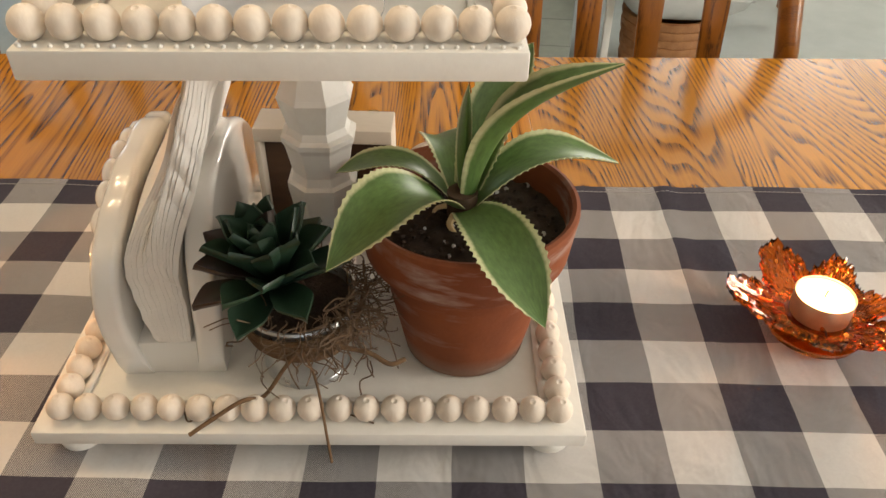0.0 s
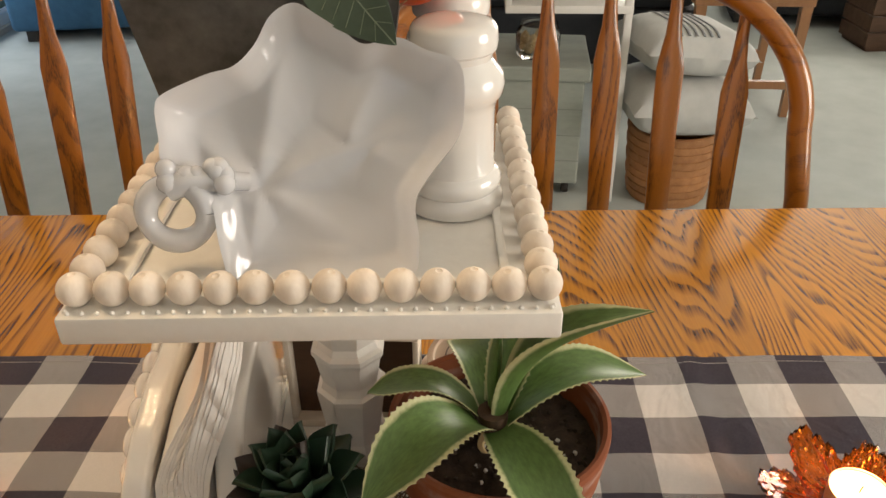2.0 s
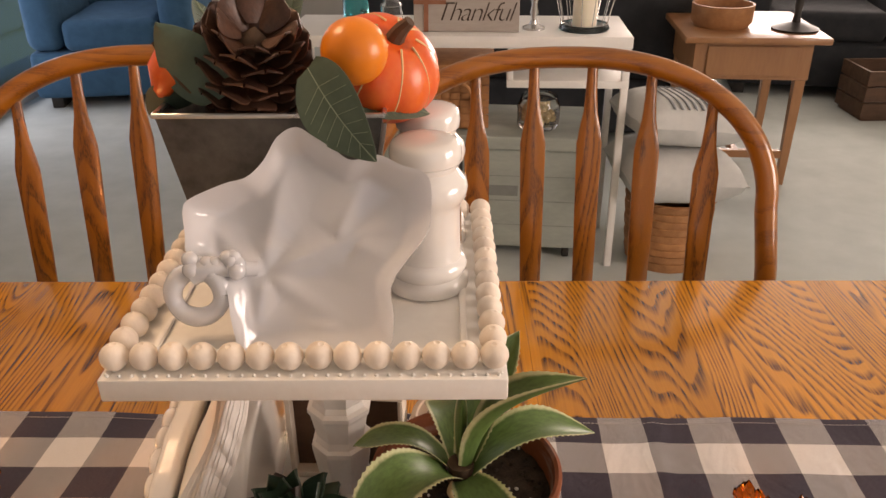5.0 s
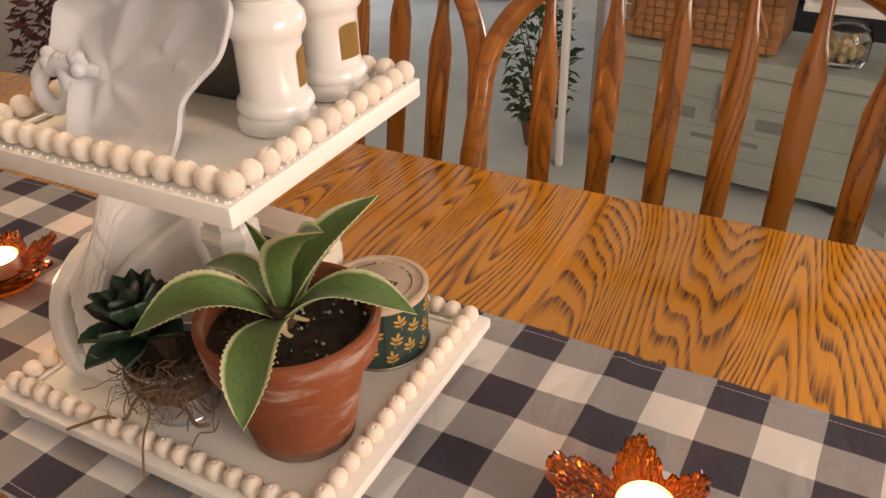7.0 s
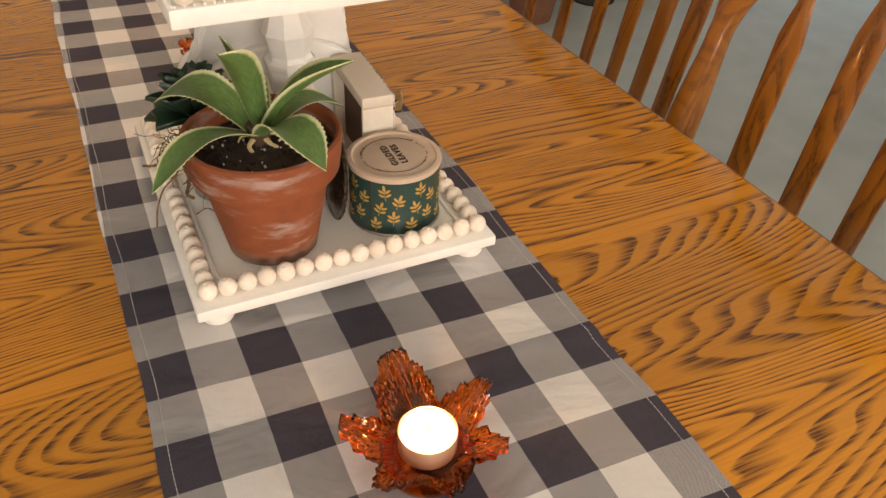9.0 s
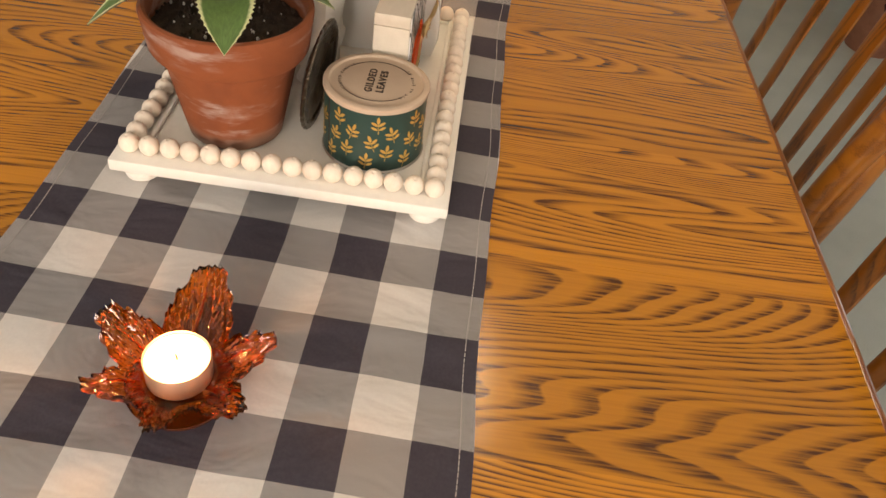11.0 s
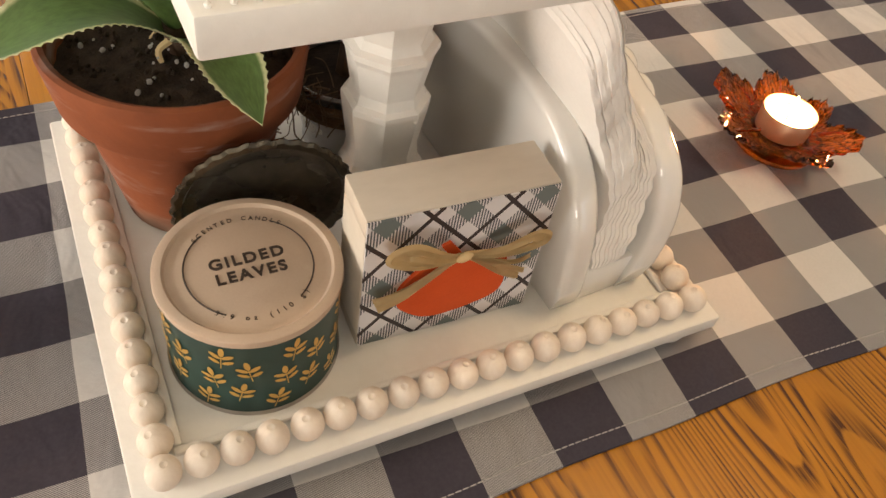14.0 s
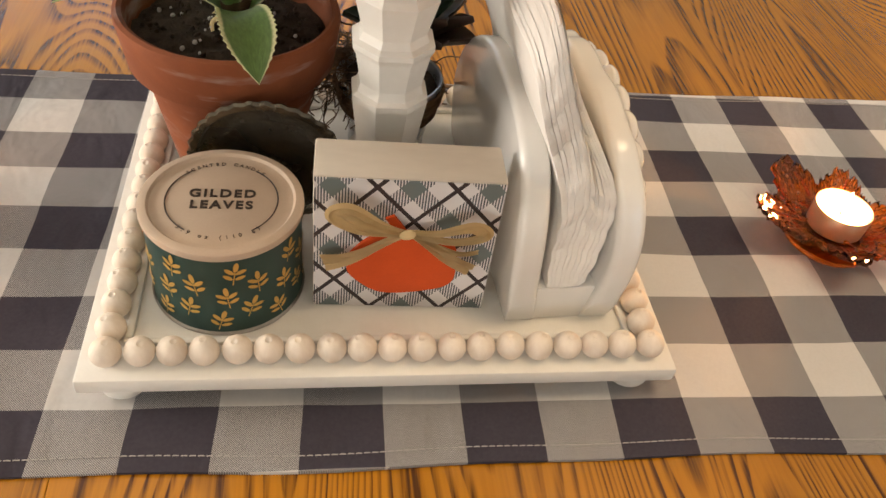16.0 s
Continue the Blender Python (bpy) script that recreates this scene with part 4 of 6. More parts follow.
tube(smooth_line([(0.004, -0.033, 0.040), (-0.004, -0.037, 0.030), (-0.016, -0.040, 0.012), (-0.026, -0.048, 0.016), (-0.042, -0.056, 0.0085), (-0.052, -0.062, 0.004)], 8), 0.0012, 7, bm=bm)
tube(smooth_line([(0.006, -0.033, 0.040), (0.012, -0.038, 0.028), (0.017, -0.050, 0.020), (0.020, -0.058, 0.004), (0.022, -0.062, -0.014)], 8), 0.0008, 7, bm=bm)
tube(smooth_line([(0.02, -0.03, 0.042), (0.04, -0.03, 0.038), (0.052, -0.034, 0.034), (0.060, -0.030, 0.034)], 8), 0.0014, 7, bm=bm)
part("twine_end", bm, JUTE, succ, "loose frayed twine ends")
bm = bmesh.new()
rng = random.Random(8)
for k in range(190):
    a = rng.gauss(-0.5, 0.75)
    r = rng.uniform(0.026, 0.034)
    p = Vector((r * math.cos(a), r * math.sin(a), rng.uniform(0.042, 0.062)))
    pts = [p]
    d = Vector((math.cos(a), math.sin(a), rng.uniform(-0.6, 0.5)))
    for _ in range(rng.randint(3, 6)):
        d = (d + Vector((rng.uniform(-1, 1), rng.uniform(-1, 1), rng.uniform(-0.85, 0.6)))).normalized()
        q = pts[-1] + d * rng.uniform(0.004, 0.009)
        q.z = max(0.002, q.z)
        if math.hypot(q.x, q.y) < 0.027:
            q.x, q.y = q.x * 1.25, q.y * 1.25
        pts.append(q)
    tube(smooth_line(pts, 3), rng.uniform(0.0002, 0.00055), 4, bm=bm)
tagged(part("root_tangle", bm, ROOT, succ, "tangle of dry brown air roots"), kind="stuff")
bm = bmesh.new()
for pts in ([(-0.055, -0.040, 0.0), (-0.051, -0.047, 0.003), (-0.058, -0.052, 0.0), (-0.062, -0.046, 0.001)], [(-0.046, -0.046, 0.0), (-0.040, -0.043, 0.002), (-0.034, -0.044, 0.0)], [(-0.028, -0.040, 0.0), (-0.025, -0.043, 0.001), (-0.028, -0.045, 0.0)], [(0.036, -0.03, 0.0), (0.034, -0.02, 0.003), (0.040, -0.012, 0.001), (0.038, -0.004, 0.004)], [(0.022, -0.04, 0.0), (0.03, -0.043, 0.001), (0.045, -0.048, 0.0)]):
    tube(smooth_line([Vector(p) + Vector((0, 0, 0.0008)) for p in pts], 5), 0.0005, 5, bm=bm)
ob = part("fallen_rootlets", bm, ROOT, None, "thin dry rootlets fallen on the white tray", True, pose(BX, BY, FLOOR_L))
tagged(ob, category="plant debris", kind="stuff")

# ---- napkin holder and napkins ----
holder = thing("napkin_holder", "glossy white ceramic napkin holder with two arched sides", "napkin holder", pose(-0.089, -0.010, FLOOR_L, 0, 0, 5.5) @ Matrix.Scale(1.05, 4))


def arch_side(top, wave):
    """Outline in y and z of one side: upright foot, then a full round arch with a scalloped top."""
    out = [(-0.082, 0.0)]
    n = 48
    for k in range(n + 1):
        a = math.pi * (1 - k / n)
        y = 0.087 * math.copysign(abs(math.cos(a)) ** 0.8, math.cos(a))
        z = 0.018 + (top - 0.018) * math.sin(a) ** 0.72
        z += wave * abs(math.sin(8 * a)) * (1 if math.sin(a) > 0.4 else 0)
        out.append((y, z))
    out.append((0.082, 0.0))
    return out


bm = bmesh.new()
for x0, side, top, wave in ((0.0112, 1, 0.099, 0.0), (-0.0275, -1, 0.102, 0.0020)):
    before = set(bm.verts)
    plate_of(arch_side(top, wave), 0.0130, bm)
    for v in [v for v in bm.verts if v not in before]:
        y, thick, z = v.co.x, v.co.y, v.co.z
        outer = (thick > 0.006) == (side > 0)
        swell = (0.0065 if side < 0 else 0.0035) * math.sin(math.pi * min(1, z / 0.10)) * side
        v.co = Vector((x0 + thick + swell + (0.002 * side if outer else 0.0), y, z))
box(bm, -0.0268, 0.0262, -0.0818, 0.0818, 0.0, 0.0235, 0.0012, 2)
edges = [e for e in bm.edges if len(e.link_faces) == 2 and e.calc_face_angle(0) > 0.9 and max(v.co.z for v in e.verts) > 0.024]
bmesh.ops.bevel(bm, geom=edges, offset=0.0042, segments=4, affect="EDGES", profile=0.55)
part("body", bm, CERAMIC, holder)
for k in range(9):
    a = math.pi * (0.20 + 0.60 * k / 8)
    bm = bmesh.new()
    bmesh.ops.create_uvsphere(bm, u_segments=16, v_segments=10, radius=0.0105, matrix=pose(-0.0325, -0.074 * math.cos(a), 0.022 + 0.072 * math.sin(a) ** 0.72) @ Matrix.Diagonal((0.5, 1.0, 0.8, 1)))
    part("relief_leaf", bm, CERAMIC, holder)
napkins = thing("napkin_stack", "stack of folded white paper napkins standing in the holder", "napkins", pose(-0.089, -0.010, FLOOR_L + 0.0250, 0, 0, 5.5) @ Matrix.Scale(1.05, 4))
LAYERS = 22


def paper_point(v, t, u, k):
    """A place in the stack: v across it (-1..1), t upwards, u along it (-1..1)."""
    spread = 0.0150 * (0.62 + 0.30 * math.sin(math.pi * min(1, t * 1.05)) + 0.06 * t)
    x = v * spread - 0.0045 * math.sin(math.pi * t) + 0.040 * max(0, t - 0.35) ** 1.4 + 0.0022 * math.sin(9 * t + 0.8) * t + 0.0010 * math.sin(5 * u)
    y = 0.081 * u * (1 - 0.30 * t ** 1.5) + (0.0012 * math.sin(14 * t + 0.12 * k) + 0.0009 * math.sin(55 * t) + 0.0005 * ((k * 7) % 5 - 2) / 2 * (0.3 + t)) * (1 if u > 0 else -1) * abs(u)
    h = 0.112 + 0.030 * math.exp(-((v - 0.3) / 0.5) ** 2) - 0.0005 * (k % 3)
    return Vector((x, y, h * t * (1 - 0.06 * abs(u) ** 2.5)))


for k in range(LAYERS):
    va, vb = 2 * k / LAYERS - 1 + 0.0025, 2 * (k + 1) / LAYERS - 1 - 0.0025
    bm = bmesh.new()
    nz, ny = 26, 16
    faces = [[[bm.verts.new(paper_point(v, i / nz, j / ny * 2 - 1, k)) for j in range(ny + 1)] for i in range(nz + 1)] for v in (va, vb)]
    for g in faces:
        for i in range(nz):
            for j in range(ny):
                bm.faces.new((g[i][j], g[i][j + 1], g[i + 1][j + 1], g[i + 1][j]))
    a, b = faces
    rim = [(i, 0) for i in range(nz)] + [(nz, j) for j in range(ny)] + [(i, ny) for i in range(nz, 0, -1)] + [(0, j) for j in range(ny, 0, -1)]
    for q in range(len(rim)):
        (i0, j0), (i1, j1) = rim[q], rim[(q + 1) % len(rim)]
        bm.faces.new((a[i0][j0], a[i1][j1], b[i1][j1], b[i0][j0]))
    bmesh.ops.recalc_face_normals(bm, faces=bm.faces[:])
    part("napkin", bm, PAPER, napkins)

# ---- plaid block ----
block = thing("plaid_block_sign", "small cream wooden block faced with plaid paper, pumpkin and raffia bow", "decoration", pose(-0.0112, 0.0548, FLOOR_L, 0, 0, 0.3) @ Matrix.Scale(1.03, 4))
W, D, Hh = 0.0450, 0.0140, 0.0870
bm = bmesh.new()
for q in ((-W, W, -D, D, Hh - 0.010, Hh), (-W, W, -D, D, 0, 0.006), (-W, -W + 0.004, -D, D, 0.0062, Hh - 0.0102), (W - 0.004, W, -D, D, 0.0062, Hh - 0.0102)):
    box(bm, *q, 0.0010, 2)
part("frame", bm, CREAM_WOOD, block, "cream painted wooden box frame")
part("back_panel", cuboid(-W + 0.0042, W - 0.0042, -0.004, 0.0120, 0.0062, Hh - 0.0102), RAW_WOOD, block, "bare brown inner panel", False)
part("plaid_paper", cuboid(-W + 0.0004, W - 0.0004, D + 0.0002, D + 0.0010, 0.0006, Hh - 0.0008), PLAID, block, "bias black and grey plaid paper", False)
pump = []
for k in range(60):
    a = math.tau * k / 60
    r = 1 + 0.035 * math.cos(5 * a + 0.3)
    pump.append((0.0275 * r * math.copysign(abs(math.cos(a)) ** 0.85, math.cos(a)), 0.034 + 0.0205 * r * math.copysign(abs(math.sin(a)) ** 0.8, math.sin(a))))
part("pumpkin_cutout", plate_of(pump, 0.0018, m=pose(0.0, D + 0.0012, 0)), ORANGE, block, "flat orange pumpkin cut-out", False)
part("pumpkin_stem", plate_of([(-0.003, 0.052), (0.005, 0.052), (0.007, 0.060), (0.011, 0.066), (0.007, 0.068), (0.002, 0.061)], 0.0016, m=pose(0.0, D + 0.0032, 0)), ORANGE, block, "", False)


def ribbon(points, width, name, phase=0.0):
    """A flat strip along points, standing a little off the face."""
    pts = smooth_line(points, 8)
    bm = bmesh.new()
    rows = []
    n = len(pts) - 1
    for i, p in enumerate(pts):
        d = (pts[min(i + 1, n)] - pts[max(i - 1, 0)]).normalized()
        side = d.cross(Vector((0, 1, 0))).normalized()
        t = i / n
        w = width(t)
        rows.append([bm.verts.new(p + side * w * s + Vector((0, 0.0009 * math.cos(7 * s + 5 * t + phase) + 0.0006 * s * s, 0))) for s in (-1, -0.6, -0.2, 0.2, 0.6, 1)])
    for a, b in zip(rows, rows[1:]):
        for j in range(5):
            bm.faces.new((a[j], a[j + 1], b[j + 1], b[j]))
    bmesh.ops.solidify(bm, geom=bm.faces[:], thickness=0.0005)
    return part(name, bm, RAFFIA, block, "pale raffia ribbon")


yk = D + 0.0052
ribbon([(0.001, yk, 0.0585), (0.014, yk + 0.006, 0.068), (0.028, yk + 0.007, 0.0765), (0.0345, yk + 0.005, 0.0715), (0.022, yk + 0.003, 0.062), (0.001, yk, 0.058)], lambda t: 0.0022 + 0.0028 * math.sin(math.pi * t) ** 2, "bow_loop")
ribbon([(-0.001, yk, 0.0585), (-0.014, yk + 0.006, 0.064), (-0.030, yk + 0.007, 0.069), (-0.0365, yk + 0.005, 0.062), (-0.022, yk + 0.003, 0.056), (-0.001, yk, 0.058)], lambda t: 0.0020 + 0.0020 * math.sin(math.pi * t) ** 2, "bow_loop", 1.0)
ribbon([(0.0, yk, 0.058), (0.012, yk, 0.050), (0.026, yk + 0.001, 0.042), (0.040, yk, 0.037)], lambda t: 0.0014 + 0.0042 * t, "bow_tail", 2.0)
ribbon([(0.0, yk, 0.058), (-0.010, yk, 0.052), (-0.022, yk + 0.001, 0.043), (-0.034, yk, 0.034)], lambda t: 0.0014 + 0.0034 * t, "bow_tail", 3.0)
ribbon([(0.0, yk, 0.058), (-0.014, yk + 0.001, 0.052), (-0.026, yk + 0.002, 0.047), (-0.036, yk, 0.047)], lambda t: 0.0010 + 0.0006 * t, "bow_tail", 4.0)
bm = bmesh.new()
bmesh.ops.create_uvsphere(bm, u_segments=14, v_segments=10, radius=0.0042, matrix=pose(0, yk + 0.0015, 0.058, 0, 20, 0) @ Matrix.Diagonal((1.0, 0.30, 0.75, 1)))
part("bow_knot", bm, RAFFIA, block, "raffia knot")

# ---- candle tin ----
tin = thing("candle_tin", "round dark green candle tin with gold leaf print and kraft lid", "candle tin", pose(0.0805, 0.0535, FLOOR_L, 0, 0, 182) @ Matrix.Scale(1.02, 4))
R, TH = 0.0385, 0.0575
part("can", lathe([(0, 0), (R - 0.002, 0), (R, 0.0008), (R + 0.0003, 0.002), (R - 0.0002, 0.003), (R - 0.0002, TH - 0.004), (0, TH - 0.004)], 72), TIN_GREEN, tin)
part("base_rim", lathe([(R - 0.001, 0.0), (R + 0.0008, 0.0006), (R + 0.0010, 0.0016), (R + 0.0001, 0.0026)], 72), TIN_METAL, tin, "thin metal base rim")
part("lid", lathe([(R - 0.001, TH - 0.0045), (R + 0.0008, TH - 0.0045), (R + 0.0012, TH - 0.003), (R + 0.0010, TH - 0.0006), (R + 0.0002, TH), (R - 0.0030, TH + 0.0002), (R - 0.0042, TH - 0.0012), (R - 0.0075, TH - 0.0015), (R - 0.0090, TH - 0.0008), (0, TH - 0.0008)], 72), KRAFT, tin, "tan kraft-coloured lid")
for a0, a1 in ((0.62, 1.95 + 0.6), (3.75, 5.68)):
    bm = bmesh.new()
    pts = [(0.0268 * math.cos(a0 + (a1 - a0) * i / 40 - math.pi / 2), 0.0268 * math.sin(a0 + (a1 - a0) * i / 40 - math.pi / 2), TH - 0.0006) for i in range(41)]
    tube(pts, 0.00035, 4, bm=bm)
    part("lid_line", bm, INK, tin, "thin dark printed arc")
LT = TH - 0.0006
letters("lid_text", "GILDED", 0.0078, INK, tin, pose(0, 0.0042, LT), "printed word on lid", 1.25, 0.0002, 0.00022)
letters("lid_text", "LEAVES", 0.0078, INK, tin, pose(0, -0.0042, LT), "printed word on lid", 1.25, 0.0002, 0.00022)
for text, r, size, up in (("SCENTED CANDLE", 0.0272, 0.0032, 1), ("3.9 oz (110 g)", 0.0272, 0.0034, -1)):
    for i, ch in enumerate(text):
        if ch == " ":
            continue
        k = (i - (len(text) - 1) / 2) * 0.0031 / r
        a = math.pi / 2 - k if up > 0 else -math.pi / 2 + k
        letters("lid_letter", ch, size, INK, tin, pose(r * math.cos(a), r * math.sin(a), LT, 0, 0, math.degrees(a) - 90 * up), "", 1.0, 0.0001)
bm = bmesh.new()
box(bm, R - 0.0004, R + 0.00035, -0.0004, 0.0004, 0.003, TH - 0.005)
part("label_seam", bm, INK, tin, "", False, pose(0, 0, 0, 0, 0, 128))


def sprig_mesh():
    """A sprig with five small leaves, wrapped on the can: flat in y and z at radius R."""
    bm = bmesh.new()
    def leaf(cy, cz, a, l):
        pts = []
        for k in range(10):
            q = math.tau * k / 10
            u, v = l * math.cos(q), 0.42 * l * math.sin(q)
            y, z = cy + u * math.cos(a) - v * math.sin(a), cz + u * math.sin(a) + v * math.cos(a)
            pts.append(bm.verts.new((math.sqrt(max(0, (R + 0.0003) ** 2 - y * y)), y, z)))
        bm.faces.new(pts)
    leaf(0, 0.0054, math.pi / 2, 0.0031)
    for s in (-1, 1):
        leaf(s * 0.0027, 0.0024, math.pi / 2 - s * 1.0, 0.0029)
        leaf(s * 0.0029, -0.0014, math.pi / 2 - s * 1.1, 0.0027)
    st = [(0.00025, -0.0062), (0.00025, 0.003), (-0.00025, 0.003), (-0.00025, -0.0062)]
    bm.faces.new([bm.verts.new((R + 0.0003, y, z)) for y, z in st])
    bmesh.ops.recalc_face_normals(bm, faces=bm.faces[:])
    return bm


sprig = None
for row, z in enumerate((0.0105, 0.0265, 0.0425)):
    for k in range(16):
        m = pose(0, 0, z + (0.0075 if k % 2 else 0), 0, 0, 360 * k / 16 + 6 * row) @ pose(0, 0, 0, (k * 37 + row * 23) % 40 - 20, 0, 0)
        if z + (0.0075 if k % 2 else 0) > TH - 0.012:
            continue
        if sprig is None:
            sprig = part("gold_sprig", sprig_mesh(), GOLD, tin, "gold foil leaf sprig", False, m).data
        else:
            piece("gold_sprig", sprig, tin, m)

# ---- tarnished dish ----
dish = thing("tarnished_dish", "dark tarnished silver dish with a gadrooned rim, leaning upright", "dish", look((0.062, 0.0042, FLOOR_L + 0.0432), (0.035, -0.5, FLOOR_L + 0.0432 + 0.05)) @ Matrix.Scale(0.95, 4))
part("plate", lathe([(0, -0.004), (0.028, -0.004), (0.031, -0.002), (0.041, 0.0005), (0.0425, 0.001), (0.0425, -0.0002), (0.032, -0.0036), (0.028, -0.0056), (0, -0.0056)], 60), TARNISH, dish)
part("rim", lathe([(0.0400, 0.0002), (0.0415, 0.0022), (0.0440, 0.0026), (0.0455, 0.0012), (0.0445, -0.0006), (0.0415, -0.0006)], 144, wave=lambda a, i: 1 + (0.035 * abs(math.sin(17 * a)) if i in (2, 3, 4) else 0)), TARNISH, dish, "gadrooned dish rim")

# ---- glass leaf candle holders ----
def maple_outline(n=220):
    """Radius by angle of a pressed-glass leaf: pointed lobes with notched edges."""
    out = []
    for k in range(n):
        a = math.tau * k / n
        r = 0.0325
        for c, tip, width in ((90, 0.0655, 36), (24, 0.0550, 29), (156, 0.0550, 29), (-32, 0.0500, 25), (212, 0.0500, 25), (-90, 0.0420, 18)):
            d = abs((math.degrees(a) - c + 180) % 360 - 180) / width
            if d < 1:
                r = max(r, 0.0325 + (tip - 0.0325) * (1 - d) + 0.0068 * ((d * 3.6) % 1.0) * (1 - d) ** 0.4)
        out.append(r)
    return out


def candle_holder(m, label):
    h = thing("candle_holder", label, "candle holder", m, "amber leaf candle holders")
    bm = bmesh.new()
    rad = maple_outline()
    n = len(rad)
    rings = []
    for s in [i / 15 for i in range(16)]:
        ring = []
        for k in range(n):
            a = math.tau * k / n
            r = 0.0215 + (rad[k] - 0.0215) * s
            z = 0.0105 + 0.0050 * s + 0.34 * max(0.0, r - 0.030) + 0.0024 * s * math.sin(5 * a + 0.6) + 0.0013 * s * math.sin(420 * r - 9 * abs((math.degrees(a) + 15) % 60 - 30) / 6) + 0.0009 * noise.noise((r * 160 * math.cos(a), r * 220 * math.sin(a), 0))
            ring.append(Vector((r * math.cos(a), r * math.sin(a), z)))
        rings.append(ring)
    thick = 0.0034
    hi = [[bm.verts.new(p + Vector((0, 0, 0.0005 * math.sin(23 * math.atan2(p.y, p.x))))) for p in ring] for ring in rings]
    lo = [[bm.verts.new(p - Vector((0, 0, thick * (1.2 - 0.5 * i / 15)))) for p in ring] for i, ring in enumerate(rings)]
    floor_hi = [bm.verts.new((0.0208 * math.cos(math.tau * k / n), 0.0208 * math.sin(math.tau * k / n), 0.0100)) for k in range(n)]
    foot = [bm.verts.new((0.0315 * math.cos(math.tau * k / n), 0.0315 * math.sin(math.tau * k / n), 0.0045)) for k in range(n)]
    foot2 = [bm.verts.new((0.0290 * math.cos(math.tau * k / n), 0.0290 * math.sin(math.tau * k / n), 0.0)) for k in range(n)]
    for seq in (hi, lo):
        for a, b in zip(seq, seq[1:]):
            for k in range(n):
                j = (k + 1) % n
                bm.faces.new((a[k], a[j], b[j], b[k]))
    for a, b in ((hi[-1], lo[-1]), (floor_hi, hi[0]), (lo[0], foot), (foot, foot2)):
        for k in range(n):
            j = (k + 1) % n
            bm.faces.new((a[k], a[j], b[j], b[k]))
    bm.faces.new(floor_hi)
    bm.faces.new(foot2)
    bmesh.ops.recalc_face_normals(bm, faces=bm.faces[:])
    part("glass_leaf", bm, AMBER, h)
    for c, l in ((90, 0.056), (20, 0.043), (160, 0.043), (-36, 0.040), (216, 0.040)):
        a = math.radians(c)
        bm = tube([(0.024 * math.cos(a), 0.024 * math.sin(a), 0.0155), (0.8 * l * math.cos(a), 0.8 * l * math.sin(a), 0.0205), (l * math.cos(a), l * math.sin(a), 0.0225)], lambda t: 0.0010 * (1.3 - t), 6)
        part("vein", bm, AMBER, h)
    return h


def tealight(m, flame=True):
    level = 0.0080 if flame else 0.0140
    t = thing("tealight_candle", "lit white tealight in a thin metal cup" if flame else "white tealight with added glow and a pool of clear wax", "candle", m, "lit tealights")
    part("cup", lathe([(0, 0), (0.0185, 0), (0.0192, 0.0008), (0.0195, 0.0165), (0.0192, 0.0170), (0.0187, 0.0165), (0.0184, 0.0012), (0, 0.0012)], 48), CUP, t, "thin shiny cup")
    part("wax", lathe([(0, 0.0014), (0.0182, 0.0014), (0.0184, level + 0.0012), (0.0165, level + 0.0006), (0, level)], 48), WAX, t, "molten wax with added glow")
    part("wick", tube([(0, 0, level), (0.0003, 0, level + 0.004), (0.0010, 0, level + 0.006)], 0.0006, 6), INK, t, "black wick")
    if flame:
        part("flame", lathe([(0, 0.0), (0.0018, 0.002), (0.0027, 0.005), (0.0019, 0.010), (0.0006, 0.015), (0, 0.0165)], 16, m=pose(0, 0, level + 0.005)), FLAME, t, "small flame")
    return t


CAND = TOP + 0.0042
candle_holder(pose(0.325, -0.012, CAND, 0, 0, 92) @ Matrix.Diagonal((1.03, 1.03, 1.35, 1)), "amber pressed-glass maple leaf candle holder on the runner")
tealight(pose(0.325, -0.012, CAND + 0.0138), False)
candle_holder(pose(-0.317, -0.025, CAND, 0, 0, -83) @ Matrix.Diagonal((1.03, 1.03, 1.2, 1)), "amber pressed-glass leaf candle holder lit by its flame")
tealight(pose(-0.317, -0.025, CAND + 0.0122))
# added lamp over the first tealight, which is drawn without a flame
lamp("tealight_light", "POINT", pose(0.325, -0.012, CAND + 0.044), 0.28, (1.0, 0.44, 0.13), 0.006)
lamp("tealight_light", "POINT", pose(-0.317, -0.025, CAND + 0.034), 1.7, (1.0, 0.42, 0.12), 0.006)

# ---- leaf dish on the upper tray ----
leafdish = thing("leaf_dish", "glossy white ceramic leaf-shaped dish standing upright with a ring handle", "dish", pose(0.002, -0.0935, FLOOR_U, -31, 0, 3.0) @ Matrix.Scale(1.04, 4))
OUT = [(-0.036, 0.000), (0.012, 0.001), (0.040, 0.004), (0.0445, 0.020), (0.043, 0.040), (0.050, 0.054), (0.061, 0.070), (0.064, 0.084), (0.0625, 0.106), (0.048, 0.113), (0.036, 0.119), (0.022, 0.116), (0.013, 0.122), (0.002, 0.130), (-0.008, 0.136), (-0.018, 0.130), (-0.025, 0.116), (-0.034, 0.106), (-0.046, 0.102), (-0.064, 0.093), (-0.0675, 0.086), (-0.066, 0.072), (-0.0645, 0.060), (-0.054, 0.050), (-0.044, 0.040), (-0.041, 0.022)]
line = smooth_line([(x, 0, 0.89 * z) for x, z in OUT + OUT[:1]], 5)[:-1]
cx, cz = 0.0, 0.054


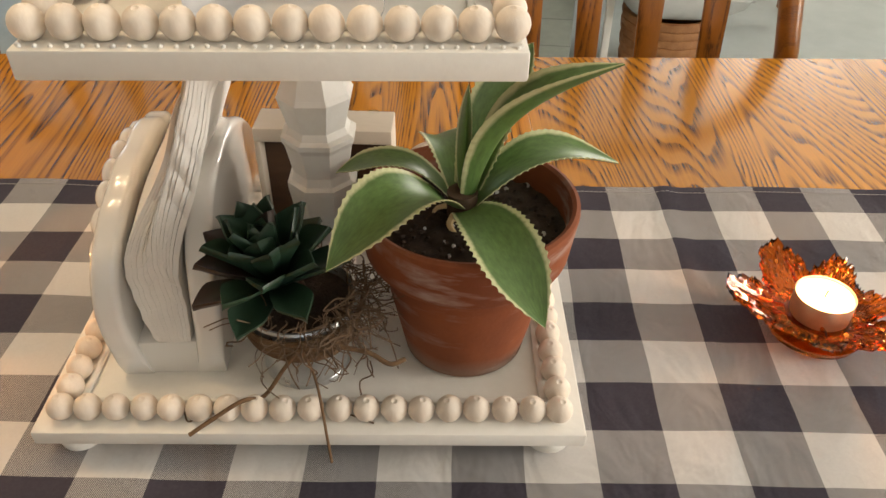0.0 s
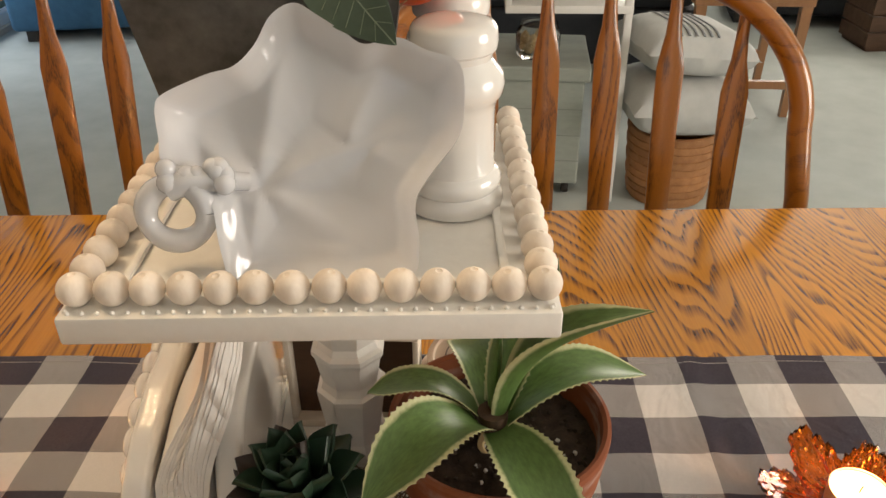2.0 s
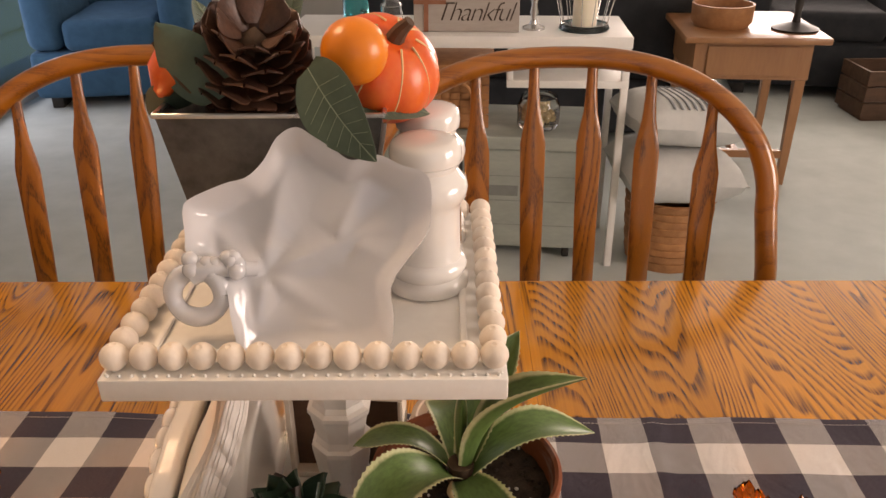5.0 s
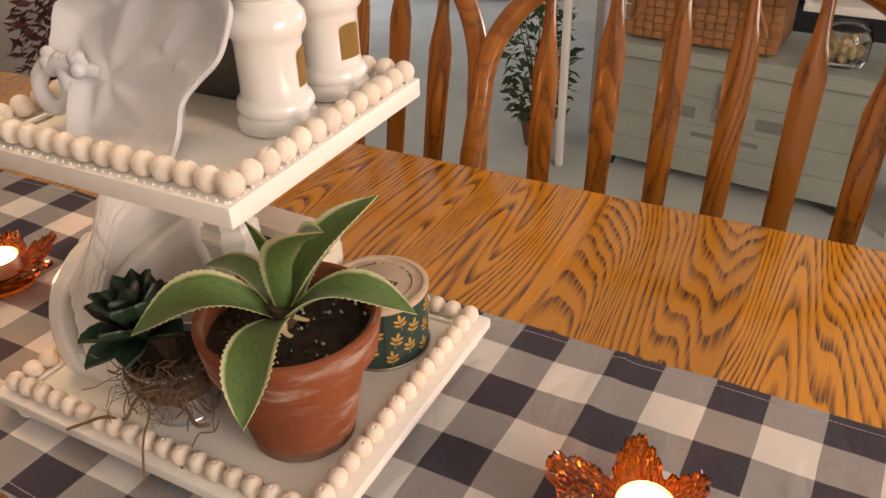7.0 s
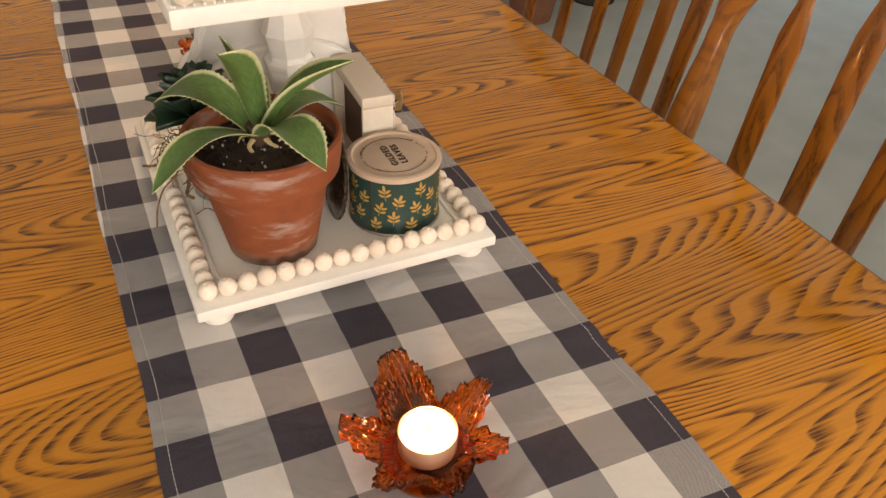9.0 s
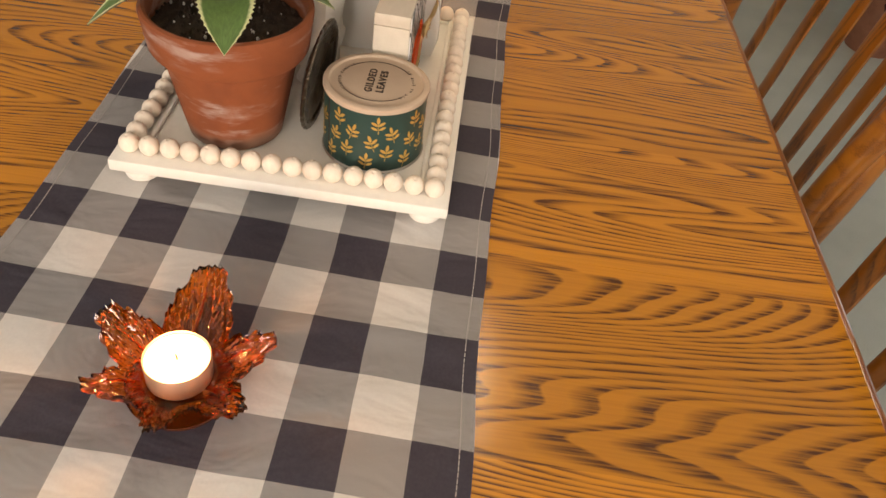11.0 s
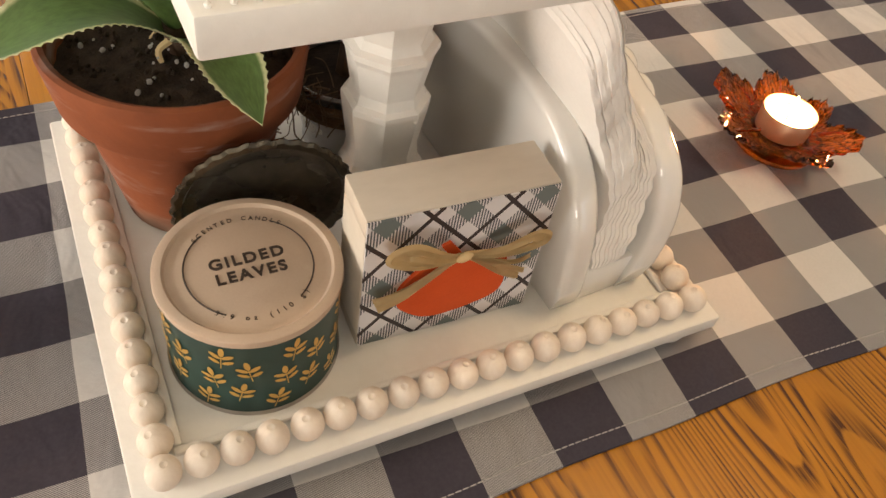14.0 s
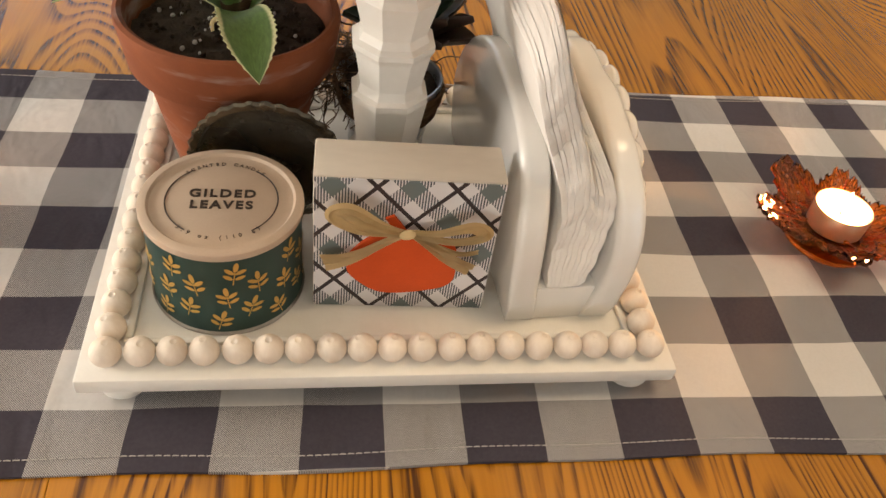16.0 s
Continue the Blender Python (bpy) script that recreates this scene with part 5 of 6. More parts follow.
RIBS = [((-0.026, 0.043), (0.062, 0.074)), ((-0.026, 0.043), (0.030, 0.004)), ((-0.026, 0.043), (-0.034, 0.002)), ((-0.026, 0.043), (-0.008, 0.122)), ((-0.026, 0.043), (-0.064, 0.080)), ((0.008, 0.020), (0.000, -0.004)), ((0.020, 0.060), (0.052, 0.040)), ((0.012, 0.057), (0.036, 0.108))]


def dish_depth(x, z, s):
    """How far the face lies behind its rim: a flared edge, a hollow, and crested ribs for the veins."""
    e = min(1, max(0, (1 - s) / 0.24))
    d = 0.0095 * e * e * (3 - 2 * e) + 0.006 * (1 - s * s)
    ridge = 0.0
    for (xa, za), (xb, zb) in RIBS:
        ux, uz = xb - xa, zb - za
        l = math.hypot(ux, uz)
        t = ((x - xa) * ux + (z - za) * uz) / l / l
        off = (x - xa) * uz / l - (z - za) * ux / l + 0.010 * t * (1 - t)
        if t > -0.05:
            far = max(0, t - 1) * l
            swell = min(1.0, (t + 0.05) / 0.25)
            ridge = max(ridge, 0.0078 * swell * swell * (3 - 2 * swell) * max(0.0, 1 - t) ** 0.7 * math.exp(-math.sqrt(off * off + 3e-6) / 0.0085) * math.exp(-(far / 0.006) ** 2))
    return d - ridge * e + 0.0010 * math.sin(70 * x + 2) * math.sin(60 * z) * e


bm = bmesh.new()
front, back_side = [], []
STEPS = 34
for i in range(1, STEPS + 1):
    s = i / STEPS
    f, b2 = [], []
    for p in line:
        x, z = cx + (p.x - cx) * s, cz + (p.z - cz) * s
        y = dish_depth(x, z, s)
        f.append(bm.verts.new((x, y - 0.0005, z)))
        b2.append(bm.verts.new((x, y + 0.0042 - (0.0012 if i == STEPS else 0), z)))
    front.append(f)
    back_side.append(b2)
n = len(line)
for seq in (front, back_side):
    for a, b in zip(seq, seq[1:]):
        for k in range(n):
            j = (k + 1) % n
            bm.faces.new((a[k], a[j], b[j], b[k]))
    bm.faces.new(seq[0])
for k in range(n):
    j = (k + 1) % n
    bm.faces.new((front[-1][k], front[-1][j], back_side[-1][j], back_side[-1][k]))
bmesh.ops.recalc_face_normals(bm, faces=bm.faces[:])
part("dish", bm, MILK, leafdish)
bm = bmesh.new()
ring = [(-0.0600 + 0.0132 * math.cos(a), 0.004 - 0.003 * math.sin(a), 0.0325 + 0.0122 * math.sin(a)) for a in [math.tau * k / 36 for k in range(37)]]
tube(ring, lambda q: 0.0050 + 0.0004 * math.sin(19 * q), 12, bm=bm)
tube(smooth_line([(-0.062, 0.001, 0.043), (-0.052, 0.000, 0.046), (-0.042, 0.003, 0.046), (-0.030, 0.009, 0.046)]), lambda q: 0.0062 - 0.0022 * q, 10, bm=bm)
part("ring_handle", bm, MILK, leafdish, "twisted stem loop handle")
rng = random.Random(3)
for k in range(16):
    bm = bmesh.new()
    bmesh.ops.create_uvsphere(bm, u_segments=10, v_segments=7, radius=rng.uniform(0.0034, 0.0052), matrix=pose(-0.052 + rng.uniform(-0.012, 0.014), -0.0005 + rng.uniform(-0.002, 0.002), 0.048 + rng.uniform(-0.005, 0.004)))
    part("berry", bm, MILK, leafdish)


# ---- shakers ----
def shaker(m, label):
    s = thing("shaker", label, "shaker", m, "white ceramic shakers")
    part("body", lathe([(0, 0), (0.0225, 0), (0.0245, 0.0015), (0.0250, 0.005), (0.0240, 0.0085), (0.0218, 0.0105), (0.0232, 0.0125), (0.0238, 0.016), (0.0222, 0.0195), (0.0205, 0.021), (0.0198, 0.026), (0.0198, 0.052), (0.0208, 0.056), (0.0232, 0.059), (0.0240, 0.064), (0.0230, 0.069), (0.0205, 0.0715), (0.0178, 0.0755), (0.0182, 0.0785), (0.0200, 0.0800), (0.0206, 0.0840), (0.0200, 0.0890), (0.0185, 0.0912), (0.0150, 0.0926), (0.0090, 0.0934), (0, 0.0937)], 56), CERAMIC, s)
    bm = bmesh.new()
    rows = []
    for i in range(9):
        a = math.radians(-24 + 48 * i / 8)
        arch = 0.0030 * math.sqrt(max(0, 1 - ((i - 4) / 4) ** 2))
        rows.append([bm.verts.new((0.0203 * math.cos(a), 0.0203 * math.sin(a), z)) for z in (0.0265, 0.046 + arch)])
    for a, b in zip(rows, rows[1:]):
        bm.faces.new((a[0], b[0], b[1], a[1]))
    bmesh.ops.solidify(bm, geom=bm.faces[:], thickness=0.0004)
    part("label", bm, GOLD_LABEL, s, "arched ochre label")
    return s


shaker(pose(0.0605, -0.010, FLOOR_U, 0, 0, 25) @ Matrix.Scale(1.04, 4), "glossy white ceramic turned shaker with an ochre label")
shaker(pose(0.0570, 0.053, FLOOR_U, 0, 0, -8) @ Matrix.Scale(1.04, 4), "glossy white ceramic shaker standing behind its twin")

# ---- metal planter with autumn filling ----
PX, PY = -0.0335, 0.045
planter = thing("metal_planter", "square tapered weathered zinc planter with rolled rim", "planter", pose(PX, PY, FLOOR_U, 0, 0, 3) @ Matrix.Scale(1.035, 4))


def tapered(b0, b1, z0, z1, t):
    bm = bmesh.new()
    def ring(h, z):
        return [bm.verts.new((x * h, y * h * 0.82, z)) for x, y in ((-1, -1), (1, -1), (1, 1), (-1, 1))]
    rs = [ring(b0, z0), ring(b1, z1), ring(b1 - t, z1), ring(b0 - t, z0 + t)]
    for a, b in zip(rs, rs[1:]):
        for k in range(4):
            j = (k + 1) % 4
            bm.faces.new((a[k], a[j], b[j], b[k]))
    bm.faces.new(rs[0][::-1])
    bm.faces.new(rs[-1])
    bmesh.ops.recalc_face_normals(bm, faces=bm.faces[:])
    bmesh.ops.bevel(bm, geom=bm.edges[:], offset=0.0008, segments=2, affect="EDGES")
    return bm


part("body", tapered(0.048, 0.064, 0.0, 0.104, 0.0012), DARK_ZINC, planter)
bm = bmesh.new()
c = [(-0.0645, -0.0530), (0.0645, -0.0530), (0.0645, 0.0530), (-0.0645, 0.0530)]
for k in range(4):
    (xa, ya), (xb, yb) = c[k], c[(k + 1) % 4]
    tube([(xa, ya, 0.1045), (xb, yb, 0.1045)], 0.0016, 8, bm=bm)
part("rim", bm, ZINC, planter, "bright rolled rim")
part("filling", cuboid(-0.058, 0.058, -0.047, 0.047, 0.060, 0.085, 0.004), SOIL, planter, "dark foam filling")
RIM = FLOOR_U + 0.1076


def pine_cone(m):
    t = thing("pine_cone", "open brown pine cone resting in the planter", "pine cone", m)
    core = part("core", lathe([(0, -0.026), (0.008, -0.02), (0.011, 0.0), (0.007, 0.02), (0, 0.030)], 14), STEM, t)
    mesh = None
    for k in range(62):
        u = k / 61
        a = k * 137.5
        z = -0.024 + 0.050 * u
        size = (0.55 + 0.75 * math.sin(math.pi * (0.18 + 0.72 * u)))
        mm = pose(0, 0, z, 0, 0, a) @ pose(0.006, 0, 0, 0, 4 - 44 * u, 0) @ Matrix.Diagonal((size, size, size, 1))
        if mesh is None:
            mesh = part("scale", blade(0.022, 0.0090, lambda q: 0.35 + 0.65 * math.sin(math.pi * min(1, q / 0.7) / 2) if q < 0.7 else math.sqrt(max(0, 1 - ((q - 0.7) / 0.3) ** 2)) * 0.95 + 0.05, lambda q: 0.0045 * q * q, -0.25, 8, 6, 0, 0.0022), CONE, t, "", True, mm).data
        else:
            piece("scale", mesh, t, mm)
    return t


pine_cone(pose(PX - 0.014, PY - 0.020, RIM + 0.020, 34, 14, 10) @ Matrix.Diagonal((1.15, 1.15, 1.15, 1)))


def pumpkin(m, r, label, ribs, material, name, stem=True):
    t = thing(name, label, "pumpkin" if stem else "gourd", m)
    bm = bmesh.new()
    bmesh.ops.create_uvsphere(bm, u_segments=64, v_segments=28, radius=r)
    for v in bm.verts:
        a, q = math.atan2(v.co.y, v.co.x), math.hypot(v.co.x, v.co.y) / r
        if ribs:
            k = 1 - 0.055 * q * (1 - abs(math.cos(ribs * a / 2)) ** 0.6)
            v.co.x, v.co.y = v.co.x * k, v.co.y * k
            v.co.z *= 0.80
            v.co.z -= math.copysign(0.16 * r * math.exp(-(q / 0.28) ** 2), v.co.z)
    part("flesh", bm, material, t)
    if ribs:
        bm = bmesh.new()
        for k in range(ribs):
            a = math.tau * (k + 0.5) / ribs
            tube([(r * 0.952 * math.sin(b) * math.cos(a), r * 0.952 * math.sin(b) * math.sin(a), r * 0.80 * math.cos(b)) for b in [0.35 + 2.4 * i / 20 for i in range(21)]], 0.0007, 5, bm=bm)
        part("rib_line", bm, RAFFIA, t, "pale yellow rib lines")
    if stem:
        part("stem", tube(smooth_line([(0, 0, r * 0.60), (0.001, 0, r * 0.85), (0.004, 0.001, r * 1.08)], 5), lambda q: 0.0062 - 0.0028 * q, 8), STEM, t, "dry brown stem")
    return t


pumpkin(pose(PX + 0.064, PY - 0.008, RIM + 0.0170, 24, 26, 0), 0.037, "small speckled orange-red pumpkin with pale ribs", 9, PUMPKIN, "pumpkin")
pumpkin(pose(PX + 0.054, PY - 0.046, RIM + 0.0360), 0.0190, "smooth round yellow-orange gourd", 0, GOURD, "gourd", False)

spray = thing("eucalyptus_spray", "grey-green faux eucalyptus leaves with pale veins", "foliage", pose(0, 0, 0))


def round_leaf(base, tip, half, twist, rise, label=""):
    m, length = aim(base, tip, twist)
    shape = lambda t: math.sin(math.pi * (0.06 + 0.94 * t) ** 0.75) ** 0.8 if t < 0.995 else 0.02
    leaf = part("leaf", blade(length, half, shape, lambda t: rise * math.sin(math.pi * t), 0.12, 20, 10, 0, 0.0006), EUCALYPTUS, spray, label, True, m)
    bm = bmesh.new()
    tube([(length * t, 0, rise * math.sin(math.pi * t) + 0.0003) for t in [i / 10 for i in range(11)]], 0.0004, 4, bm=bm)
    for i in range(2, 9):
        t = i / 10
        for s in (-1, 1):
            w = half * shape(min(0.98, t + 0.08)) * 0.8
            tube([(length * t, 0, rise * math.sin(math.pi * t) + 0.0003), (length * (t + 0.09), s * w, rise * math.sin(math.pi * (t + 0.09)) + 0.12 * w + 0.0002)], 0.00022, 3, bm=bm)
    part("vein", bm, VEIN, leaf, "pale leaf veins", True, Matrix())
    return leaf


round_leaf((PX + 0.030, PY - 0.060, RIM + 0.030), (PX + 0.070, PY - 0.088, RIM - 0.014), 0.021, 78, 0.004)
round_leaf((PX - 0.030, PY - 0.045, RIM + 0.006), (PX - 0.052, PY - 0.060, RIM + 0.054), 0.020, 60, 0.004)
round_leaf((PX - 0.050, PY - 0.040, RIM + 0.010), (PX - 0.078, PY - 0.030, RIM - 0.008), 0.014, 40, 0.002)
round_leaf((PX + 0.050, PY - 0.040, RIM + 0.004), (PX + 0.094, PY - 0.020, RIM - 0.008), 0.014, 30, 0.003)
round_leaf((PX - 0.040, PY + 0.010, RIM + 0.010), (PX - 0.066, PY + 0.040, RIM + 0.050), 0.019, 30, 0.004)
round_leaf((PX + 0.000, PY + 0.020, RIM + 0.030), (PX + 0.020, PY + 0.030, RIM + 0.080), 0.018, 10, 0.004)
part("twig", tube(smooth_line([(PX - 0.02, PY - 0.03, RIM - 0.004), (PX - 0.045, PY - 0.045, RIM + 0.012), (PX - 0.062, PY - 0.045, RIM + 0.040)]), 0.0011, 6), STEM, spray, "brown twig")
pod = thing("physalis_pod", "papery orange-red seed pod on a twig", "seed pod", pose(PX - 0.058, PY - 0.036, RIM + 0.022, 0, 30, 0))
part("husk", lathe([(0, -0.020), (0.006, -0.014), (0.012, -0.002), (0.011, 0.010), (0.005, 0.020), (0, 0.024)], 20, wave=lambda a, i: 1 + 0.08 * abs(math.sin(2.5 * a))), PUMPKIN, pod)

# ---- console table with things on and under it ----
CY0, CY1, CZ = 1.88, 2.20, 0.745
console = thing("console_table", "white metal-framed console table with a lower shelf", "console table", pose(0, 0, 0, 0, 0, 0))
CXL, CXR = -0.515, 0.507
part("tabletop", cuboid(CXL, CXR, CY0, CY1, CZ - 0.035, CZ, 0.003), WHITE_METAL, console)
for x in (CXL + 0.002, CXR - 0.024):
    for y in (CY0 + 0.002, CY1 - 0.024):
        part("leg", cuboid(x, x + 0.022, y, y + 0.022, 0, CZ - 0.0355, 0.002), WHITE_METAL, console)
part("shelf", cuboid(0.148, CXR - 0.001, CY0 + 0.001, CY1 - 0.03, 0.594, 0.616, 0.002), WHITE_METAL, console, "short upper shelf")
part("shelf_post", cuboid(0.148, 0.166, CY0 + 0.001, CY0 + 0.02, 0.6165, CZ - 0.0355, 0.002), WHITE_METAL, console)

sign = thing("thankful_sign", "weathered grey board sign with a painted script word", "sign", pose(0.025, 1.945, CZ, -6, 0, 0))
part("board", cuboid(-0.155, 0.155, -0.012, 0.012, 0.0, 0.110, 0.002), GREY_BOARD, sign, "", False)
letters("word", "Thankful", 0.078, INK, sign, pose(0.02, -0.0125, 0.055, 90, 0, 0), "painted script word", 0.86, 0.0006, -0.0012, 0.35)
bm = bmesh.new()
box(bm, -0.125, -0.112, -0.0152, -0.0125, 0.0, 0.110)
box(bm, -0.155, -0.060, -0.0158, -0.0127, 0.078, 0.090)
part("ribbon", bm, CLAY, sign, "dull red ribbon crossed at one end", False)
stick = thing("candlestick", "small silver candlestick on the console", "candlestick", pose(0.225, 1.99, CZ))
part("shaft", lathe([(0, 0), (0.034, 0), (0.034, 0.006), (0.014, 0.014), (0.008, 0.03), (0.013, 0.05), (0.008, 0.07), (0.016, 0.11), (0.008, 0.13), (0.02, 0.16), (0.018, 0.165), (0, 0.165)], 24), SILVER, stick)
bowl = thing("wire_candle_bowl", "teal wire basket holder with an ivory pillar candle", "candle holder", pose(0.375, 1.99, CZ))
part("base", lathe([(0, 0), (0.072, 0), (0.076, 0.004), (0.070, 0.018), (0.066, 0.014), (0, 0.010)], 32), TEAL, bowl, "teal glass base")
part("pillar_candle", lathe([(0, 0.012), (0.036, 0.012), (0.036, 0.13), (0.03, 0.128), (0, 0.124)], 28), CANDLE_WAX, bowl, "ivory pillar candle")
for k in range(14):
    a = math.tau * k / 14
    part("wire", tube([(0.068 * math.cos(a), 0.068 * math.sin(a), 0.014), (0.078 * math.cos(a), 0.078 * math.sin(a), 0.06), (0.088 * math.cos(a), 0.088 * math.sin(a), 0.10)], 0.0013, 5), SILVER, bowl)
for k, (x, y, r, h) in enumerate(((-0.31, 2.00, 0.040, 0.13), (-0.20, 1.98, 0.034, 0.10))):
    jar = thing("glass_jar", "small coloured glass jar on the console", "jar", pose(x, y, CZ))
    part("glass", lathe([(0, 0), (r, 0), (r, h * 0.7), (r * 0.7, h * 0.8), (r * 0.72, h), (r * 0.66, h), (r * 0.64, h * 0.8), (r * 0.92, h * 0.68), (r * 0.92, 0.004), (0, 0.004)], 24), TEAL if k == 0 else CLEAR, jar)

chest = thing("storage_chest", "weathered sage-grey wooden chest with faded stencil under the console", "chest", pose(0.008, 2.10, 0, 0, 0, -3))
part("carcass", cuboid(-0.395, 0.395, -0.165, 0.165, 0.045, 0.385, 0.006), TRUNK_PAINT, chest, "", False)
for z in (0.125, 0.21, 0.295):
    part("plank_gap", cuboid(-0.394, 0.394, -0.1660, -0.1653, z, z + 0.0018), TRUNK_INK, chest, "dark gap between planks", False)
part("lid", cuboid(-0.41, 0.41, -0.178, 0.172, 0.3855, 0.430, 0.006), TRUNK_PAINT, chest, "", False)
latch = part("latch", cuboid(-0.018, 0.018, -0.184, -0.1665, 0.275, 0.360, 0.003), IRON, chest, "dark iron hasp")
for x in (-0.36, 0.36):
    for y in (-0.13, 0.13):
        part("caster", lathe([(0, -0.011), (0.02, -0.011), (0.0215, -0.004), (0.0215, 0.004), (0.02, 0.011), (0, 0.011)], 18, m=pose(x, y, 0.022, 0, 90, 0)), IRON, chest, "small dark caster")
for a, b, z, h in ((-0.205, -0.095, 0.228, 0.036), (-0.045, 0.045, 0.228, 0.036), (0.085, 0.195, 0.228, 0.036), (-0.10, 0.10, 0.172, 0.014)):
    part("stencil_bar", cuboid(a, b, -0.1674, -0.1668, z, z + h), TRUNK_INK, chest, "faded dark stencil lettering bar", False)

hamper = thing("picnic_basket", "honey wicker picnic basket with leather clasp on the chest", "basket", pose(-0.122, 2.10, 0.430, 0, 0, -3))
part("liner", cuboid(-0.212, 0.212, -0.122, 0.122, 0.003, 0.19, 0.01), WICKER, hamper, "", False)
slat = None
for row in range(8):
    for k in range(15):
        z, x = 0.012 + 0.0226 * row, -0.21 + 0.03 * k
        m = pose(x, -0.1235 - (0.004 if (row + k) % 2 else 0), z)
        if slat is None:
            slat = part("weave_slat", cuboid(-0.0142, 0.0142, -0.002, 0.002, 0, 0.0205, 0.0016), WICKER, hamper, "", True, m).data
        else:
            piece("weave_slat", slat, hamper, m)
part("lid", cuboid(-0.225, 0.225, -0.132, 0.128, 0.1905, 0.212, 0.006), WICKER, hamper)
part("clasp", cuboid(-0.02, 0.02, -0.139, -0.1325, 0.12, 0.205, 0.006), CLAY, hamper, "brown leather clasp")
part("handle", tube(smooth_line([(-0.19, -0.134, 0.07), (-0.15, -0.16, 0.16), (-0.05, -0.165, 0.19)]), 0.006, 8), WICKER, hamper, "bent wicker handle")
part("handle", tube(smooth_line([(0.19, -0.134, 0.07), (0.15, -0.16, 0.16), (0.05, -0.165, 0.19)]), 0.006, 8), WICKER, hamper, "bent wicker handle")

jar = thing("cone_jar", "clear glass jar of small pine cones on the chest", "jar", pose(0.255, 2.03, 0.4305))
part("glass", lathe([(0, 0), (0.062, 0), (0.068, 0.012), (0.068, 0.07), (0.056, 0.095), (0.058, 0.10), (0.054, 0.10), (0.053, 0.094), (0.064, 0.068), (0.064, 0.014), (0, 0.006)], 28), CLEAR, jar)
bm = bmesh.new()
rng = random.Random(21)
for k in range(40):
    a, r = rng.uniform(0, math.tau), 0.05 * math.sqrt(rng.random())
    bmesh.ops.create_icosphere(bm, subdivisions=1, radius=rng.uniform(0.010, 0.015), matrix=pose(r * math.cos(a), r * math.sin(a), rng.uniform(0.02, 0.06)))
tagged(part("cones", bm, RAFFIA, jar, "small tan cones"), kind="stuff")

# ---- basket with cushions ----
low = thing("round_basket", "tan woven floor basket with vertical stakes", "basket", pose(0.688, 1.96, 0))
part("lining", lathe([(0, 0.0), (0.118, 0.0), (0.132, 0.10), (0.138, 0.24), (0.132, 0.24), (0.126, 0.1), (0.11, 0.01), (0, 0.01)], 36), WICKER, low)
band_mesh = None
for k in range(9):
    z = 0.012 + 0.0255 * k
    r = 0.119 + 0.02 * (z / 0.24) ** 0.6
    part("weave_band", lathe([(r, z), (r + 0.004, z + 0.002), (r + 0.005, z + 0.012), (r + 0.004, z + 0.021), (r, z + 0.023)], 72, wave=lambda a, i, k=k: 1 + 0.012 * math.sin(18 * a + math.pi * k)), WICKER, low)


def cushion(m, w, d, h, label, stripes=False):
    c = thing("cushion", label, "cushion", m, "cushions on the basket")
    bm = bmesh.new()
    n = 20
    sides = []
    for s in (1, -1):
        g = []
        for i in range(n + 1):
            row = []
            for j in range(n + 1):
                u, v = i / n * 2 - 1, j / n * 2 - 1
                e = max(0.0, (1 - u ** 4) * (1 - v ** 4)) ** 0.55
                row.append(bm.verts.new((w * u * (1 - 0.06 * (1 - v * v)), d * v * (1 - 0.06 * (1 - u * u)), s * h * e + 0.004 * noise.noise((u * 3, v * 3, s)))))
            g.append(row)
        sides.append(g)
        for i in range(n):
            for j in range(n):
                bm.faces.new((g[i][j], g[i + 1][j], g[i + 1][j + 1], g[i][j + 1]))
    bmesh.ops.remove_doubles(bm, verts=bm.verts[:], dist=0.006)
    bmesh.ops.recalc_face_normals(bm, faces=bm.faces[:])
    part("cover", bm, PILLOW, c)
    if stripes:
        for k in range(6):
            u = -0.45 + 0.13 * k
            part("stripe", tube([(w * u, d * v, h * (max(0, (1 - u ** 4) * (1 - v ** 4)) ** 0.55) + 0.002) for v in [-0.8 + 0.16 * i for i in range(11)]], 0.004, 5, flat=0.4), PILLOW_STRIPE, c, "woven grey stripe")
    return c


cushion(pose(0.680, 1.95, 0.325, 0, 3, 8), 0.185, 0.17, 0.088, "plain pale grey linen cushion on a basket")
cushion(pose(0.675, 1.95, 0.490, 0, 7, 14), 0.175, 0.15, 0.072, "striped pale grey cushion stacked on another", True)

# ---- end table with lamp and basket ----
end = thing("end_table", "honey pine end table with a drawer and low stretcher", "side table", pose(1.095, 2.84, 0, 0, 0, -2) @ Matrix.Diagonal((1.06, 1.0, 1.025, 1)))
part("tabletop", cuboid(-0.25, 0.25, -0.27, 0.27, 0.56, 0.585, 0.005), PINE, end)
part("case", cuboid(-0.205, 0.205, -0.22, 0.22, 0.42, 0.5595, 0.003), PINE, end, "", False)
part("drawer_front", cuboid(-0.16, 0.16, -0.2275, -0.2205, 0.435, 0.545, 0.003), PINE, end, "", False)
for x in (-1, 1):
    for y in (-1, 1):
        part("leg", lathe([(0, 0), (0.018, 0), (0.026, 0.41), (0.026, 0.4195), (0, 0.4195)], 4, m=pose(0.18 * x, 0.2 * y, 0) @ pose(0, 0, 0, 0, 0, 45)), PINE, end, "", False)
for y in (-0.2, 0.2):
    part("stretcher", cuboid(-0.165, 0.165, y - 0.012, y + 0.012, 0.11, 0.14, 0.002), PINE, end, "", False)
part("stretcher", cuboid(-0.012, 0.012, -0.187, 0.187, 0.112, 0.138, 0.002), PINE, end, "", False)
